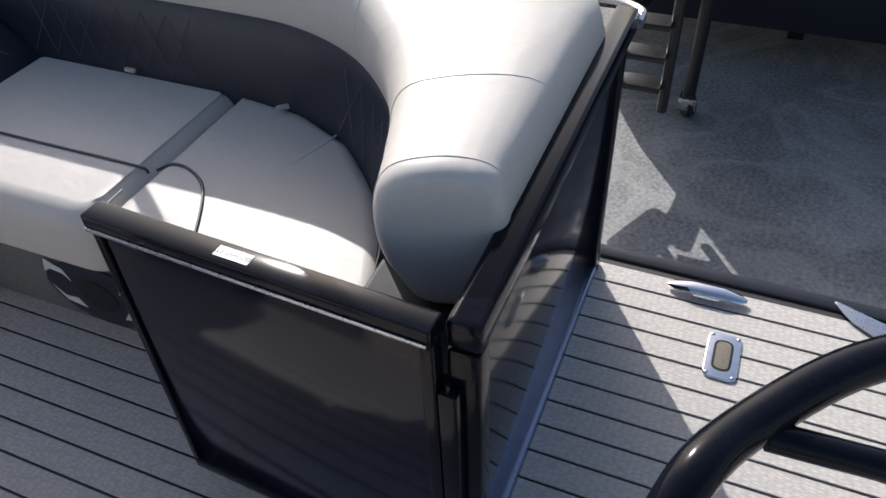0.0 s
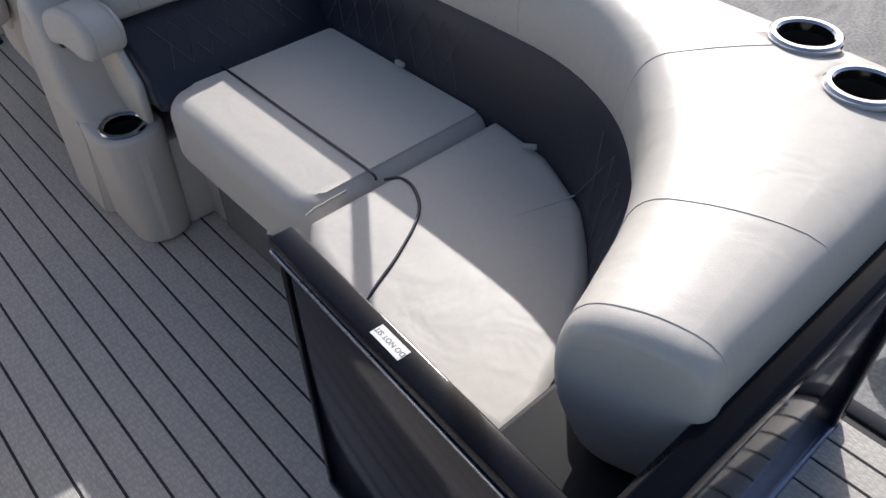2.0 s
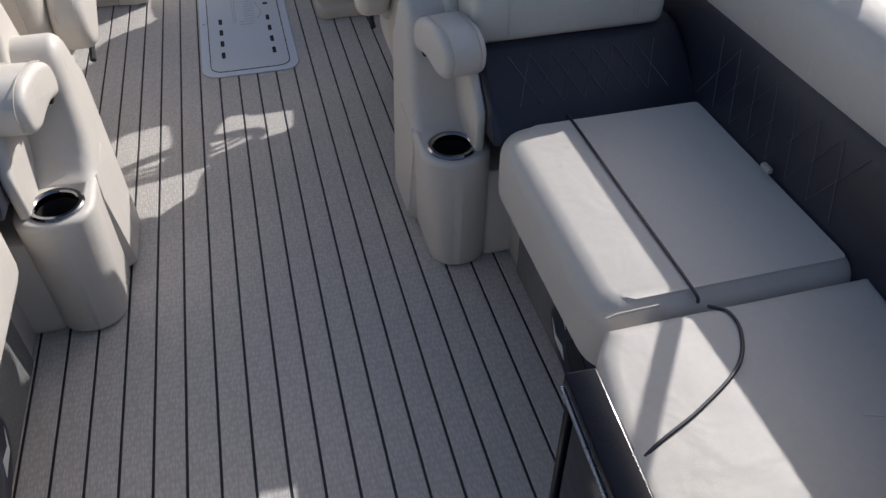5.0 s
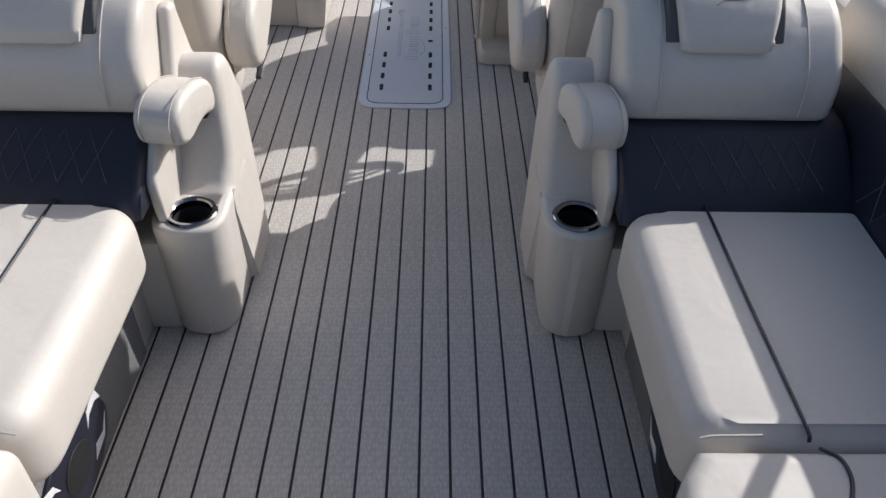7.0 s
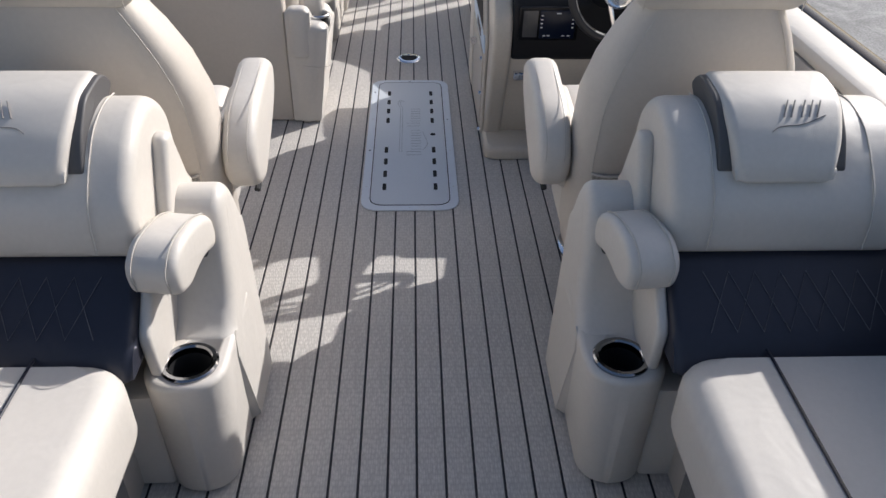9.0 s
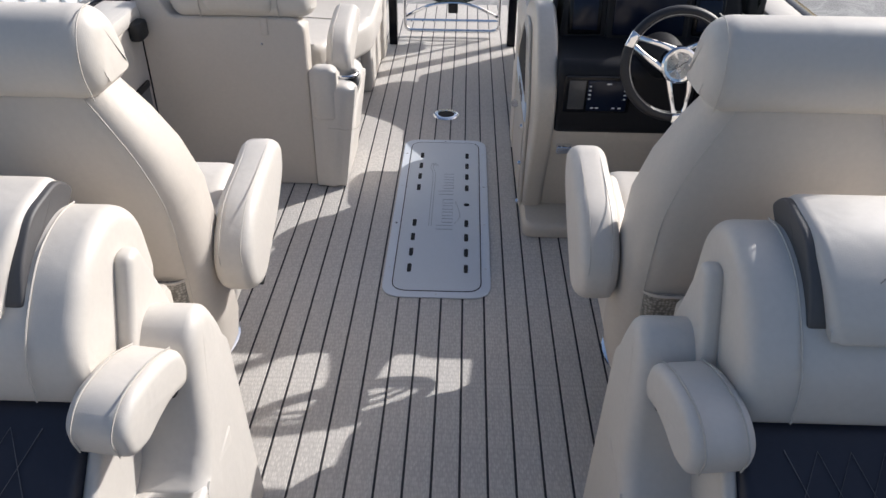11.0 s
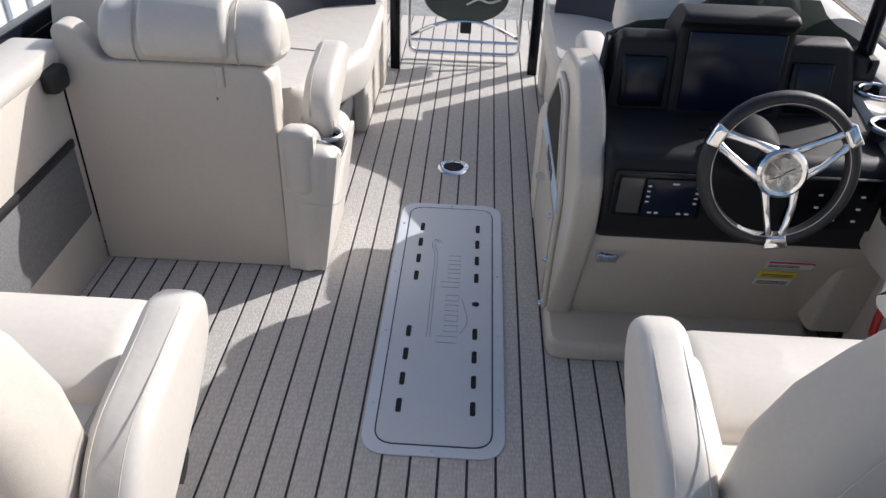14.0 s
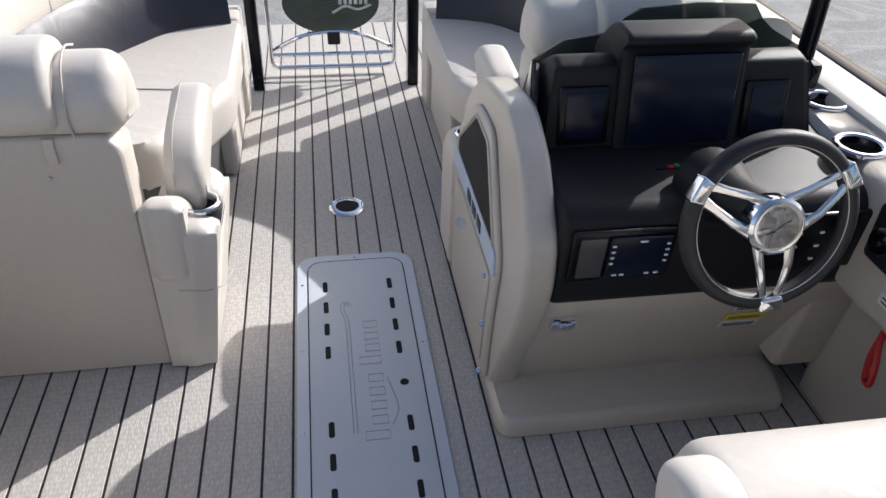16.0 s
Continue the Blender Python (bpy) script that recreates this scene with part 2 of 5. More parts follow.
def pillow(name, outline, lo, hi, mat, r=0.03, rb=None, axis="z", seg=5, crown=0.0, m=None, mir=1):
    """An outline drawn out from lo to hi along an axis, with both rims rounded."""
    rb = r if rb is None else rb
    rings = []
    h = hi - lo
    r, rb = min(r, h * 0.49), min(rb, h * 0.49)
    for i in range(seg + 1):
        a = math.pi / 2 * i / seg
        rings.append((inset(outline, rb * (1 - math.sin(a))), lo + rb * (1 - math.cos(a))))
    for i in range(seg + 1):
        a = math.pi / 2 * i / seg
        rings.append((inset(outline, r * (1 - math.cos(a))), hi - r + r * math.sin(a)))
    bm = bmesh.new()
    M = (m or Matrix()) @ AXES[axis]
    vs = []
    for pts, z in rings:
        row = []
        for x, y in pts:
            v = M @ Vector((x, y, z))
            v.x *= mir
            row.append(bm.verts.new(v))
        vs.append(row)
    k = len(outline)
    for a, b in zip(vs, vs[1:]):
        for i in range(k):
            bm.faces.new((a[i - 1], a[i], b[i], b[i - 1]))
    bm.faces.new(vs[0])
    if crown:
        c = [sum(p[i] for p in rings[-1][0]) / k for i in (0, 1)]
        prev = vs[-1]
        for f in (0.25, 0.5, 0.75):
            row = []
            for p in rings[-1][0]:
                v = M @ Vector((p[0] + (c[0] - p[0]) * f, p[1] + (c[1] - p[1]) * f, hi + crown * (1 - (1 - f) ** 2)))
                v.x *= mir
                row.append(bm.verts.new(v))
            for i in range(k):
                bm.faces.new((prev[i - 1], prev[i], row[i], row[i - 1]))
            prev = row
        bm.faces.new(prev)
    else:
        bm.faces.new(vs[-1])
    return finish(name, bm, mat)


def block(name, a, b, mat, r=0.004, mir=1, m=None, seg=2):
    (x0, y0, z0), (x1, y1, z1) = a, b
    return pillow(name, rounded([(x0, y0), (x1, y0), (x1, y1), (x0, y1)], r, 3), z0, z1, mat, r * 0.8, seg=seg, mir=mir, m=m)


def tube(name, pts, r, mat, n=8, closed=False, mir=1):
    P = [Vector((p[0] * mir, p[1], p[2])) for p in pts]
    bm = bmesh.new()
    k = len(P)
    t0 = (P[1] - P[0]).normalized()
    up = Vector((0, 0, 1)) if abs(t0.z) < 0.9 else Vector((1, 0, 0))
    side = t0.cross(up).normalized()
    rows = []
    for i in range(k):
        if closed:
            t = (P[(i + 1) % k] - P[i - 1]).normalized()
        else:
            t = (P[min(i + 1, k - 1)] - P[max(i - 1, 0)]).normalized()
        side = (side - t * side.dot(t)).normalized()
        o = t.cross(side)
        rr = r[i] if isinstance(r, (list, tuple)) else r
        rows.append([bm.verts.new(P[i] + (side * math.cos(2 * math.pi * j / n) + o * math.sin(2 * math.pi * j / n)) * rr) for j in range(n)])
    for i in range(k if closed else k - 1):
        a, b = rows[i], rows[(i + 1) % k]
        for j in range(n):
            bm.faces.new((a[j - 1], a[j], b[j], b[j - 1]))
    if not closed:
        bm.faces.new(rows[0])
        bm.faces.new(rows[-1])
    return finish(name, bm, mat)


def lathe(name, prof, mat, m, n=32, cap=True):
    bm = bmesh.new()
    rows = []
    for r, z in prof:
        rows.append([bm.verts.new(m @ Vector((r * math.cos(2 * math.pi * j / n), r * math.sin(2 * math.pi * j / n), z))) for j in range(n)])
    for a, b in zip(rows, rows[1:]):
        for j in range(n):
            bm.faces.new((a[j - 1], a[j], b[j], b[j - 1]))
    if cap and prof[0][0] > 1e-4:
        bm.faces.new(rows[0])
    if cap and prof[-1][0] > 1e-4:
        bm.faces.new(rows[-1])
    return finish(name, bm, mat)


def loft(name, rings, mat, cap=True, mir=1):
    bm = bmesh.new()
    vs = [[bm.verts.new((p[0] * mir, p[1], p[2])) for p in ring] for ring in rings]
    k = len(rings[0])
    for a, b in zip(vs, vs[1:]):
        for i in range(k):
            bm.faces.new((a[i - 1], a[i], b[i], b[i - 1]))
    if cap:
        bm.faces.new(vs[0])
        bm.faces.new(vs[-1])
    return finish(name, bm, mat)


def sweep(name, path, section, mat, ends=(0.0, 0.0), mir=1, outer=None):
    """A closed section (outward offset, z) carried along a plan path whose outward side is to its left; rounded ends."""
    P = [Vector(p) for p in path]
    k = len(P)
    rings = []

    def nrm(i):
        t = (P[min(i + 1, k - 1)] - P[max(i - 1, 0)]).normalized()
        return Vector((-t.y, t.x)), t

    def ring(i, shift, ins):
        n, t = nrm(i)
        sec = section
        if outer:
            far, w = max(o for o, z in section), outer(P[i], n)
            sec = [(o if o < 0.1 else 0.1 + (o - 0.1) * (w - 0.1) / (far - 0.1), z) for o, z in section]
        sec = inset(sec, ins) if ins else sec
        q = P[i] + t * shift
        return [(q.x + n.x * s[0], q.y + n.y * s[0], s[1]) for s in sec]

    if ends[0]:
        for j in range(6, 0, -1):
            a = math.pi / 2 * j / 6
            rings.append(ring(0, -ends[0] * math.sin(a), ends[0] * (1 - math.cos(a)) * 0.6))
    for i in range(k):
        rings.append(ring(i, 0, 0))
    if ends[1]:
        for j in range(1, 7):
            a = math.pi / 2 * j / 6
            rings.append(ring(k - 1, ends[1] * math.sin(a), ends[1] * (1 - math.cos(a)) * 0.6))
    return loft(name, rings, mat, mir=mir)


def thing(name, base, parts, label, category, group="", kind=""):
    """An empty at the base that holds the parts."""
    e = new(name)
    e.empty_display_size = 0.1
    e.location = base
    inv = Matrix.Translation(-Vector(base))
    for p in parts:
        p.data.transform(inv)
        p.parent = e
        for c in p.children:
            c.data.transform(inv)
    return tagged(e, label, category, group, kind)


def under(part, *kids):
    for c in kids:
        c.parent = part
    return part


def solo(ob, label, category, group="", kind=""):
    return tagged(ob, label, category, group, kind)


def letters(name, body, size, mat, m, depth=0.0006):
    c = bpy.data.curves.new(name, "FONT")
    c.body, c.size, c.extrude, c.align_x, c.align_y = body, size, depth, "CENTER", "CENTER"
    tmp = new(name, c)
    dg = bpy.context.evaluated_depsgraph_get()
    me = bpy.data.meshes.new_from_object(tmp.evaluated_get(dg))
    bpy.data.objects.remove(tmp)
    me.transform(m)
    me.materials.clear()
    me.materials.append(mat)
    return new(name, me)


def cup(name, x, y, z, label, ring=0.058, hole=0.043, tilt=(0, 0), mat=CHROME, group="cup holders"):
    m = pose(x, y, z, tilt[0], tilt[1], 0)
    rim = lathe("rim", [(hole, -0.012), (hole, 0.004), (hole + 0.004, 0.008), (ring - 0.004, 0.008), (ring, 0.004), (ring, -0.004), (hole, -0.012)], mat, m, cap=False)
    # black lining carries the shade of the well in its colour
    well = lathe("well", [(0.0005, -0.074), (hole + 0.003, -0.073), (hole + 0.003, -0.002), (hole + 0.0005, -0.002), (hole - 0.002, -0.07), (0.0005, -0.072)], HOLESHADE, m)
    t = thing(name, (x, y, z), [rim, well], label, "cup holder", group)
    return t


def bore(part, x, y, z0, z1, r):
    """Cut an upright round hole into a part."""
    bpy.context.view_layer.update()
    cutter = lathe("cutter", [(r, z0), (r, z1)], HOLESHADE, Matrix.Translation((x, y, 0)), 32)
    mod = part.modifiers.new("hole", "BOOLEAN")
    mod.operation, mod.object, mod.solver = "DIFFERENCE", cutter, "EXACT"
    dg = bpy.context.evaluated_depsgraph_get()
    me = bpy.data.meshes.new_from_object(part.evaluated_get(dg))
    part.modifiers.clear()
    if len(me.polygons) > 20:
        part.data = me
    bpy.data.objects.remove(cutter)


# ---- setting ----
GZ = -1.0
bm = bmesh.new()
bmesh.ops.create_grid(bm, x_segments=40, y_segments=40, size=400)
for v in bm.verts:
    v.co.z = GZ
solo(finish("ground", bm, ASPH, smooth=False), "worn grey asphalt lot with pale scuff marks", "ground", kind="structure")

PITCH, PH = 0.0716, 0.0185
DX = 1.33
Y0, Y1 = -4.3, 3.3
floor = block("floor", (-DX, Y0, -0.10), (DX, Y1, -0.0025), GROOVE, 0.002)
solo(floor, "boat deck of beige woven vinyl planks with dark grooves", "floor", kind="structure")
for s in (1, -1):
    e = block("trim", (DX, Y0, -0.14), (DX + 0.045, Y1, 0.006), TRIM, 0.006, mir=s)
    solo(e, "black aluminium deck edge trim", "trim", kind="structure")
e = block("trim", (-DX - 0.045, Y0 - 0.045, -0.14), (DX + 0.045, Y0 - 0.002, 0.006), TRIM, 0.006)
solo(e, "black aluminium deck edge trim at the stern", "trim", kind="structure")

# pontoon hull tubes that carry the deck
for s in (1, 0, -1):
    h = tube("pontoon", [(s * 0.95, y, -0.42) for y in (-4.4, -4.2, 3.0, 3.5, 3.9)], [0.12, 0.28, 0.28, 0.2, 0.05], STEEL, 20)
    solo(h, "brushed aluminium pontoon tube under the deck", "pontoon", "pontoons")


# ---- side and stern fences ----
def fence_side(s, y0, y1, x=1.32):
    parts = [block("panel", (x - 0.008, y0, 0.04), (x + 0.008, y1, 0.70), PANEL, 0.002, mir=s),
             block("rail", (x - 0.025, y0, 0.70), (x + 0.025, y1, 0.75), RAIL, 0.008, mir=s),
             block("rail", (x - 0.02, y0, 0.002), (x + 0.02, y1, 0.04), RAIL, 0.006, mir=s)]
    return thing("fence", (s * x, (y0 + y1) / 2, 0), parts, "navy gloss fence panel with a rail along the deck edge", "fence", "deck fences")


fence_side(1, -2.94, 2.45)
fence_side(-1, -2.94, 2.45)
FX0, FY = 0.375, -3.01
parts = [block("panel", (FX0, FY - 0.006, 0.035), (1.28, FY + 0.006, 0.69), PANEL, 0.002),
         block("rail", (FX0 - 0.045, FY - 0.032, 0.69), (1.30, FY + 0.02, 0.745), RAIL, 0.012),
         block("strip", (FX0, FY - 0.020, 0.001), (1.30, FY + 0.012, 0.035), ALU, 0.006),
         block("post", (FX0 - 0.045, FY - 0.03, 0.001), (FX0 - 0.002, FY + 0.02, 0.688), RAIL, 0.008),
         block("post", (1.24, FY - 0.02, 0.001), (1.28, FY + 0.04, 0.70), RAIL, 0.008),
         tube("cap", spline([(1.27, FY - 0.035, 0.72), (1.315, FY - 0.03, 0.725), (1.345, FY + 0.02, 0.725), (1.347, FY + 0.1, 0.725)], 5), 0.012, STEEL, 8)]
thing("fence", (0.8, FY, 0), parts, "navy gloss stern fence panel with black rail", "fence", "deck fences")
parts = [block("panel", (-1.28, FY - 0.006, 0.035), (-0.36, FY + 0.006, 0.69), PANEL, 0.002),
         block("rail", (-1.30, FY - 0.032, 0.69), (-0.33, FY + 0.02, 0.745), RAIL, 0.012),
         block("strip", (-1.30, FY - 0.020, 0.001), (-0.36, FY + 0.012, 0.035), ALU, 0.006)]
thing("fence", (-0.8, FY, 0), parts, "navy gloss stern fence panel with black rail", "fence", "deck fences")

# open stern gate, swung inward
GA, GB = Vector((0.318, -2.985, 0)), Vector((0.352, -2.398, 0))
gm = Matrix.Translation(GA) @ Matrix.Rotation(math.atan2(GB.y - GA.y, GB.x - GA.x), 4, "Z")
GL = (GB - GA).length
parts = [block("panel", (0.02, -0.004, 0.07), (GL - 0.02, 0.008, 0.72), PANEL, 0.002, m=gm),
         block("top_rail", (0, -0.021, 0.715), (GL, 0.021, 0.75), RAIL, 0.004, m=gm),
         block("bottom_rail", (0, -0.014, 0.055), (GL, 0.014, 0.085), RAIL, 0.004, m=gm),
         block("stile", (0, -0.014, 0.085), (0.022, 0.014, 0.715), RAIL, 0.004, m=gm),
         block("stile", (GL - 0.014, -0.014, 0.085), (GL, 0.014, 0.715), RAIL, 0.004, m=gm),
         block("edge_strip", (0.004, 0.0215, 0.722), (GL - 0.004, 0.0245, 0.729), STEEL, 0.001, m=gm),
         block("hinge", (-0.03, -0.012, 0.15), (0.0, 0.012, 0.62), RAIL, 0.005, m=gm),
         block("latch", (GL - 0.09, -0.045, 0.66), (GL - 0.04, -0.018, 0.70), RUBBER, 0.008, m=gm)]
thing("gate", tuple(GA), parts, "open navy gloss stern gate with black rail", "gate")
sm = gm @ Matrix.Translation((0.315, 0.0, 0.7503))
st = block("sticker", (-0.030, -0.0105, 0), (0.030, 0.0105, 0.0006), PAPER, 0.0004, m=sm, seg=1)
tx = letters("writing", "DO NOT SIT", 0.0105, INK, sm @ Matrix.Translation((0, 0, 0.0008)), 0.0001)
thing("label", tuple(sm.translation), [st, tx], "white warning label on the gate rail", "label")

# ---- stern deck fittings ----
parts = [loft("horns", [[(1.272 + 0.022 * w * math.cos(a), -3.32 + d, 0.012 + 0.010 * w * math.sin(a) + 0.012 * (1 - abs(d) / 0.1)) for a in [2 * math.pi * j / 12 for j in range(12)]]
                        for d, w in ((-0.1, 0.25), (-0.085, 0.7), (-0.04, 1.0), (0.04, 1.0), (0.085, 0.7), (0.1, 0.25))], CHROME),
         block("foot", (1.25, -3.355, 0.0), (1.294, -3.285, 0.014), CHROME, 0.006)]
thing("cleat", (1.272, -3.32, 0), parts, "chrome mooring cleat on the stern deck", "cleat")
ol = rounded([(1.0, -3.425), (1.15, -3.425), (1.15, -3.345), (1.0, -3.345)], 0.022, 5)
hl = rounded([(1.025, -3.408), (1.125, -3.408), (1.125, -3.362), (1.025, -3.362)], 0.022, 6)
plate = pillow("plate", ol, 0.0005, 0.006, CHROME, 0.003)
# no recess is cut; the black oval stands for its shade
well = pillow("well", hl, 0.0055, 0.0068, HOLESHADE, 0.0004)
sand = pillow("grit", inset(hl, 0.006), 0.0068, 0.0074, material("grit", (0.25, 0.22, 0.18), 0.9, var=0.5, scale=300, fine=0.5, fine_scale=500), 0.0003)
bolts = [lathe("screw", [(0.0005, 0.0085), (0.004, 0.0078), (0.0055, 0.006)], STEEL, Matrix.Translation((x, y, 0)), 10) for x in (1.012, 1.138) for y in (-3.415, -3.355)]
thing("deck_drain", (1.07, -3.38, 0), [plate, well, sand] + bolts, "polished oval deck drain plate with grit", "drain")
fin = pillow("corner_plate", rounded([(1.30, -3.66), (1.36, -3.62), (1.30, -3.78), (1.22, -3.78)], 0.02, 4), 0.0065, 0.010, STEEL, 0.001)
solo(fin, "polished corner plate on the stern deck edge", "bracket")

# black tow rail at the stern
rail = tube("arch", spline([(-0.02, -3.42, 0.0), (0.0, -3.36, 0.45), (0.03, -3.29, 0.78), (0.09, -3.298, 0.895), (0.183, -3.345, 0.90), (0.30, -3.45, 0.90), (0.42, -3.62, 0.86), (0.47, -3.75, 0.6), (0.48, -3.80, 0.0)], 8), 0.021, RAIL, 14)
brace = tube("brace", [(0.183, -3.36, 0.89), (0.190, -3.45, 0.885), (0.21, -3.70, 0.84), (0.22, -3.85, 0.0)], 0.014, RAIL, 10)
thing("tow_rail", (0.6, -3.6, 0), [rail, brace], "black gloss bent tube tow rail on the stern deck", "rail")


# ---- stern lounges ----
BACK = spline([(1.075, -1.05), (1.075, -1.7), (1.075, -2.10), (1.055, -2.30), (0.975, -2.475), (0.84, -2.61), (0.70, -2.695), (0.58, -2.74), (0.485, -2.77)], 6)
BACK2 = BACK[:-6]
SEC_NAVY = [(-0.005, 0.43), (0.0, 0.50), (0.022, 0.58), (0.04, 0.665), (0.06, 0.685), (0.14, 0.685), (0.14, 0.43)]
SEC_CREAM = rounded([(0.045, 0.68), (0.038, 0.76), (0.062, 0.832), (0.15, 0.852), (0.225, 0.835), (0.238, 0.74), (0.235, 0.58), (0.10, 0.57)], [0.03, 0.04, 0.07, 0.05, 0.06, 0.05, 0.04, 0.05], 4)


def to_fence(p, n):
    """How far the back reaches out, from its inner line to the fence."""
    d = [0.52]
    if n.x > 0.02:
        d.append((1.318 - p.x) / n.x)
    if n.y < -0.02:
        d.append((p.y + 3.005) / -n.y)
    return min(d)


def quilt(path, off0, z0, off1, z1, mir, a0, a1, step=0.075):
    """Crossing zigzag stitches along the band, from a0 to a1 metres along its path."""
    P = [Vector(p) for p in path]
    at = [0.0]
    for p, q in zip(P, P[1:]):
        at.append(at[-1] + (q - p).length)
    out = []
    for ph in (0, 1):
        line, d, up = [], a0, bool(ph)
        while d <= min(a1, at[-1] - 0.01):
            i = max(j for j in range(len(at) - 1) if at[j] <= d)
            t = (P[i + 1] - P[i]).normalized()
            n = Vector((-t.y, t.x))
            base = P[i] + t * (d - at[i])
            o, z = (off1, z1) if up else (off0, z0)
            q = base + n * o
            line.append((q.x, q.y, z))
            up = not up
            d += step
        if len(line) > 1:
            out.append(tube("stitching", line, 0.0009, NAVYT, 5, mir=mir))
    return out


def arm_console(s):
    """Rounded cup pedestal, and the column that narrows as it sweeps up behind it."""
    drum = pillow("pedestal", rounded([(0.392, -1.10), (0.388, -1.445), (0.572, -1.445), (0.572, -1.10)], [0.02, 0.088, 0.088, 0.02], 9), 0.003, 0.3735, CREAM, 0.016, seg=4, mir=s)
    for v in drum.data.vertices:
        f = max(0.0, 1 - v.co.z / 0.37)
        v.co.x += s * 0.022 * f * (1 if abs(v.co.x) < 0.47 else 0)
        v.co.y += 0.02 * f * (1 if v.co.y < -1.35 else 0)
    prof = rounded([(-1.296, 0.30), (-1.296, 0.372), (-1.268, 0.388), (-1.232, 0.43), (-1.195, 0.54), (-1.165, 0.635), (-1.12, 0.67), (-1.06, 0.655), (-1.01, 0.56), (-0.98, 0.003), (-1.2, 0.003)],
                   [0.01, 0.012, 0.03, 0.06, 0.06, 0.05, 0.04, 0.04, 0.06, 0.02, 0.02], 5)
    body = pillow("column", prof, 0.390, 0.562, CREAM, 0.035, axis="x", seg=6, mir=s)
    for v in body.data.vertices:
        f = max(0.0, min(1.0, (v.co.z - 0.36) / 0.34))
        x = abs(v.co.x)
        x = 0.562 + (x - 0.562) * (1 - 0.10 * f)
        v.co.x = s * (0.41 + (x - 0.41) * (1 - 0.22 * f))
    side = block("side_panel", (0.555, -1.40, 0.003), (0.70, -1.20, 0.30), CREAM, 0.02, mir=s)
    return [drum, body, side]


def armrest(s):
    """Thick sewn pad with an arched underside on a black pivot."""
    prof = rounded([(-1.385, 0.572), (-1.395, 0.640), (-1.345, 0.676), (-1.25, 0.672), (-1.175, 0.640), (-1.165, 0.585), (-1.185, 0.555), (-1.24, 0.572), (-1.29, 0.568), (-1.33, 0.558)],
                   [0.025, 0.03, 0.045, 0.05, 0.04, 0.03, 0.02, 0.04, 0.03, 0.025], 5)
    turn = Matrix.Translation((0.475, -1.16, 0)) @ Matrix.Rotation(radians(7), 4, "Z") @ Matrix.Translation((-0.475, 1.16, 0))
    pad = pillow("pad", prof, 0.418, 0.528, CREAM, 0.018, axis="x", seg=5, mir=s, m=turn)
    arm = block("bracket", (0.435, -1.225, 0.55), (0.49, -1.185, 0.59), RUBBER, 0.01, mir=s)
    kids = []
    for x in (0.438, 0.508):
        line = spline([(x, -1.389, 0.585), (x, -1.396, 0.636), (x, -1.345, 0.6755), (x, -1.25, 0.6715), (x, -1.185, 0.6455)], 6)
        kids.append(tube("seam", [tuple(turn @ Vector(p)) for p in line], 0.0017, THREAD, 5, mir=s))
    under(pad, *kids)
    return thing("armrest", (0.47 * s, -1.25, 0.55), [pad, arm], "cream vinyl padded armrest over a cup shelf", "armrest", "lounge armrests")


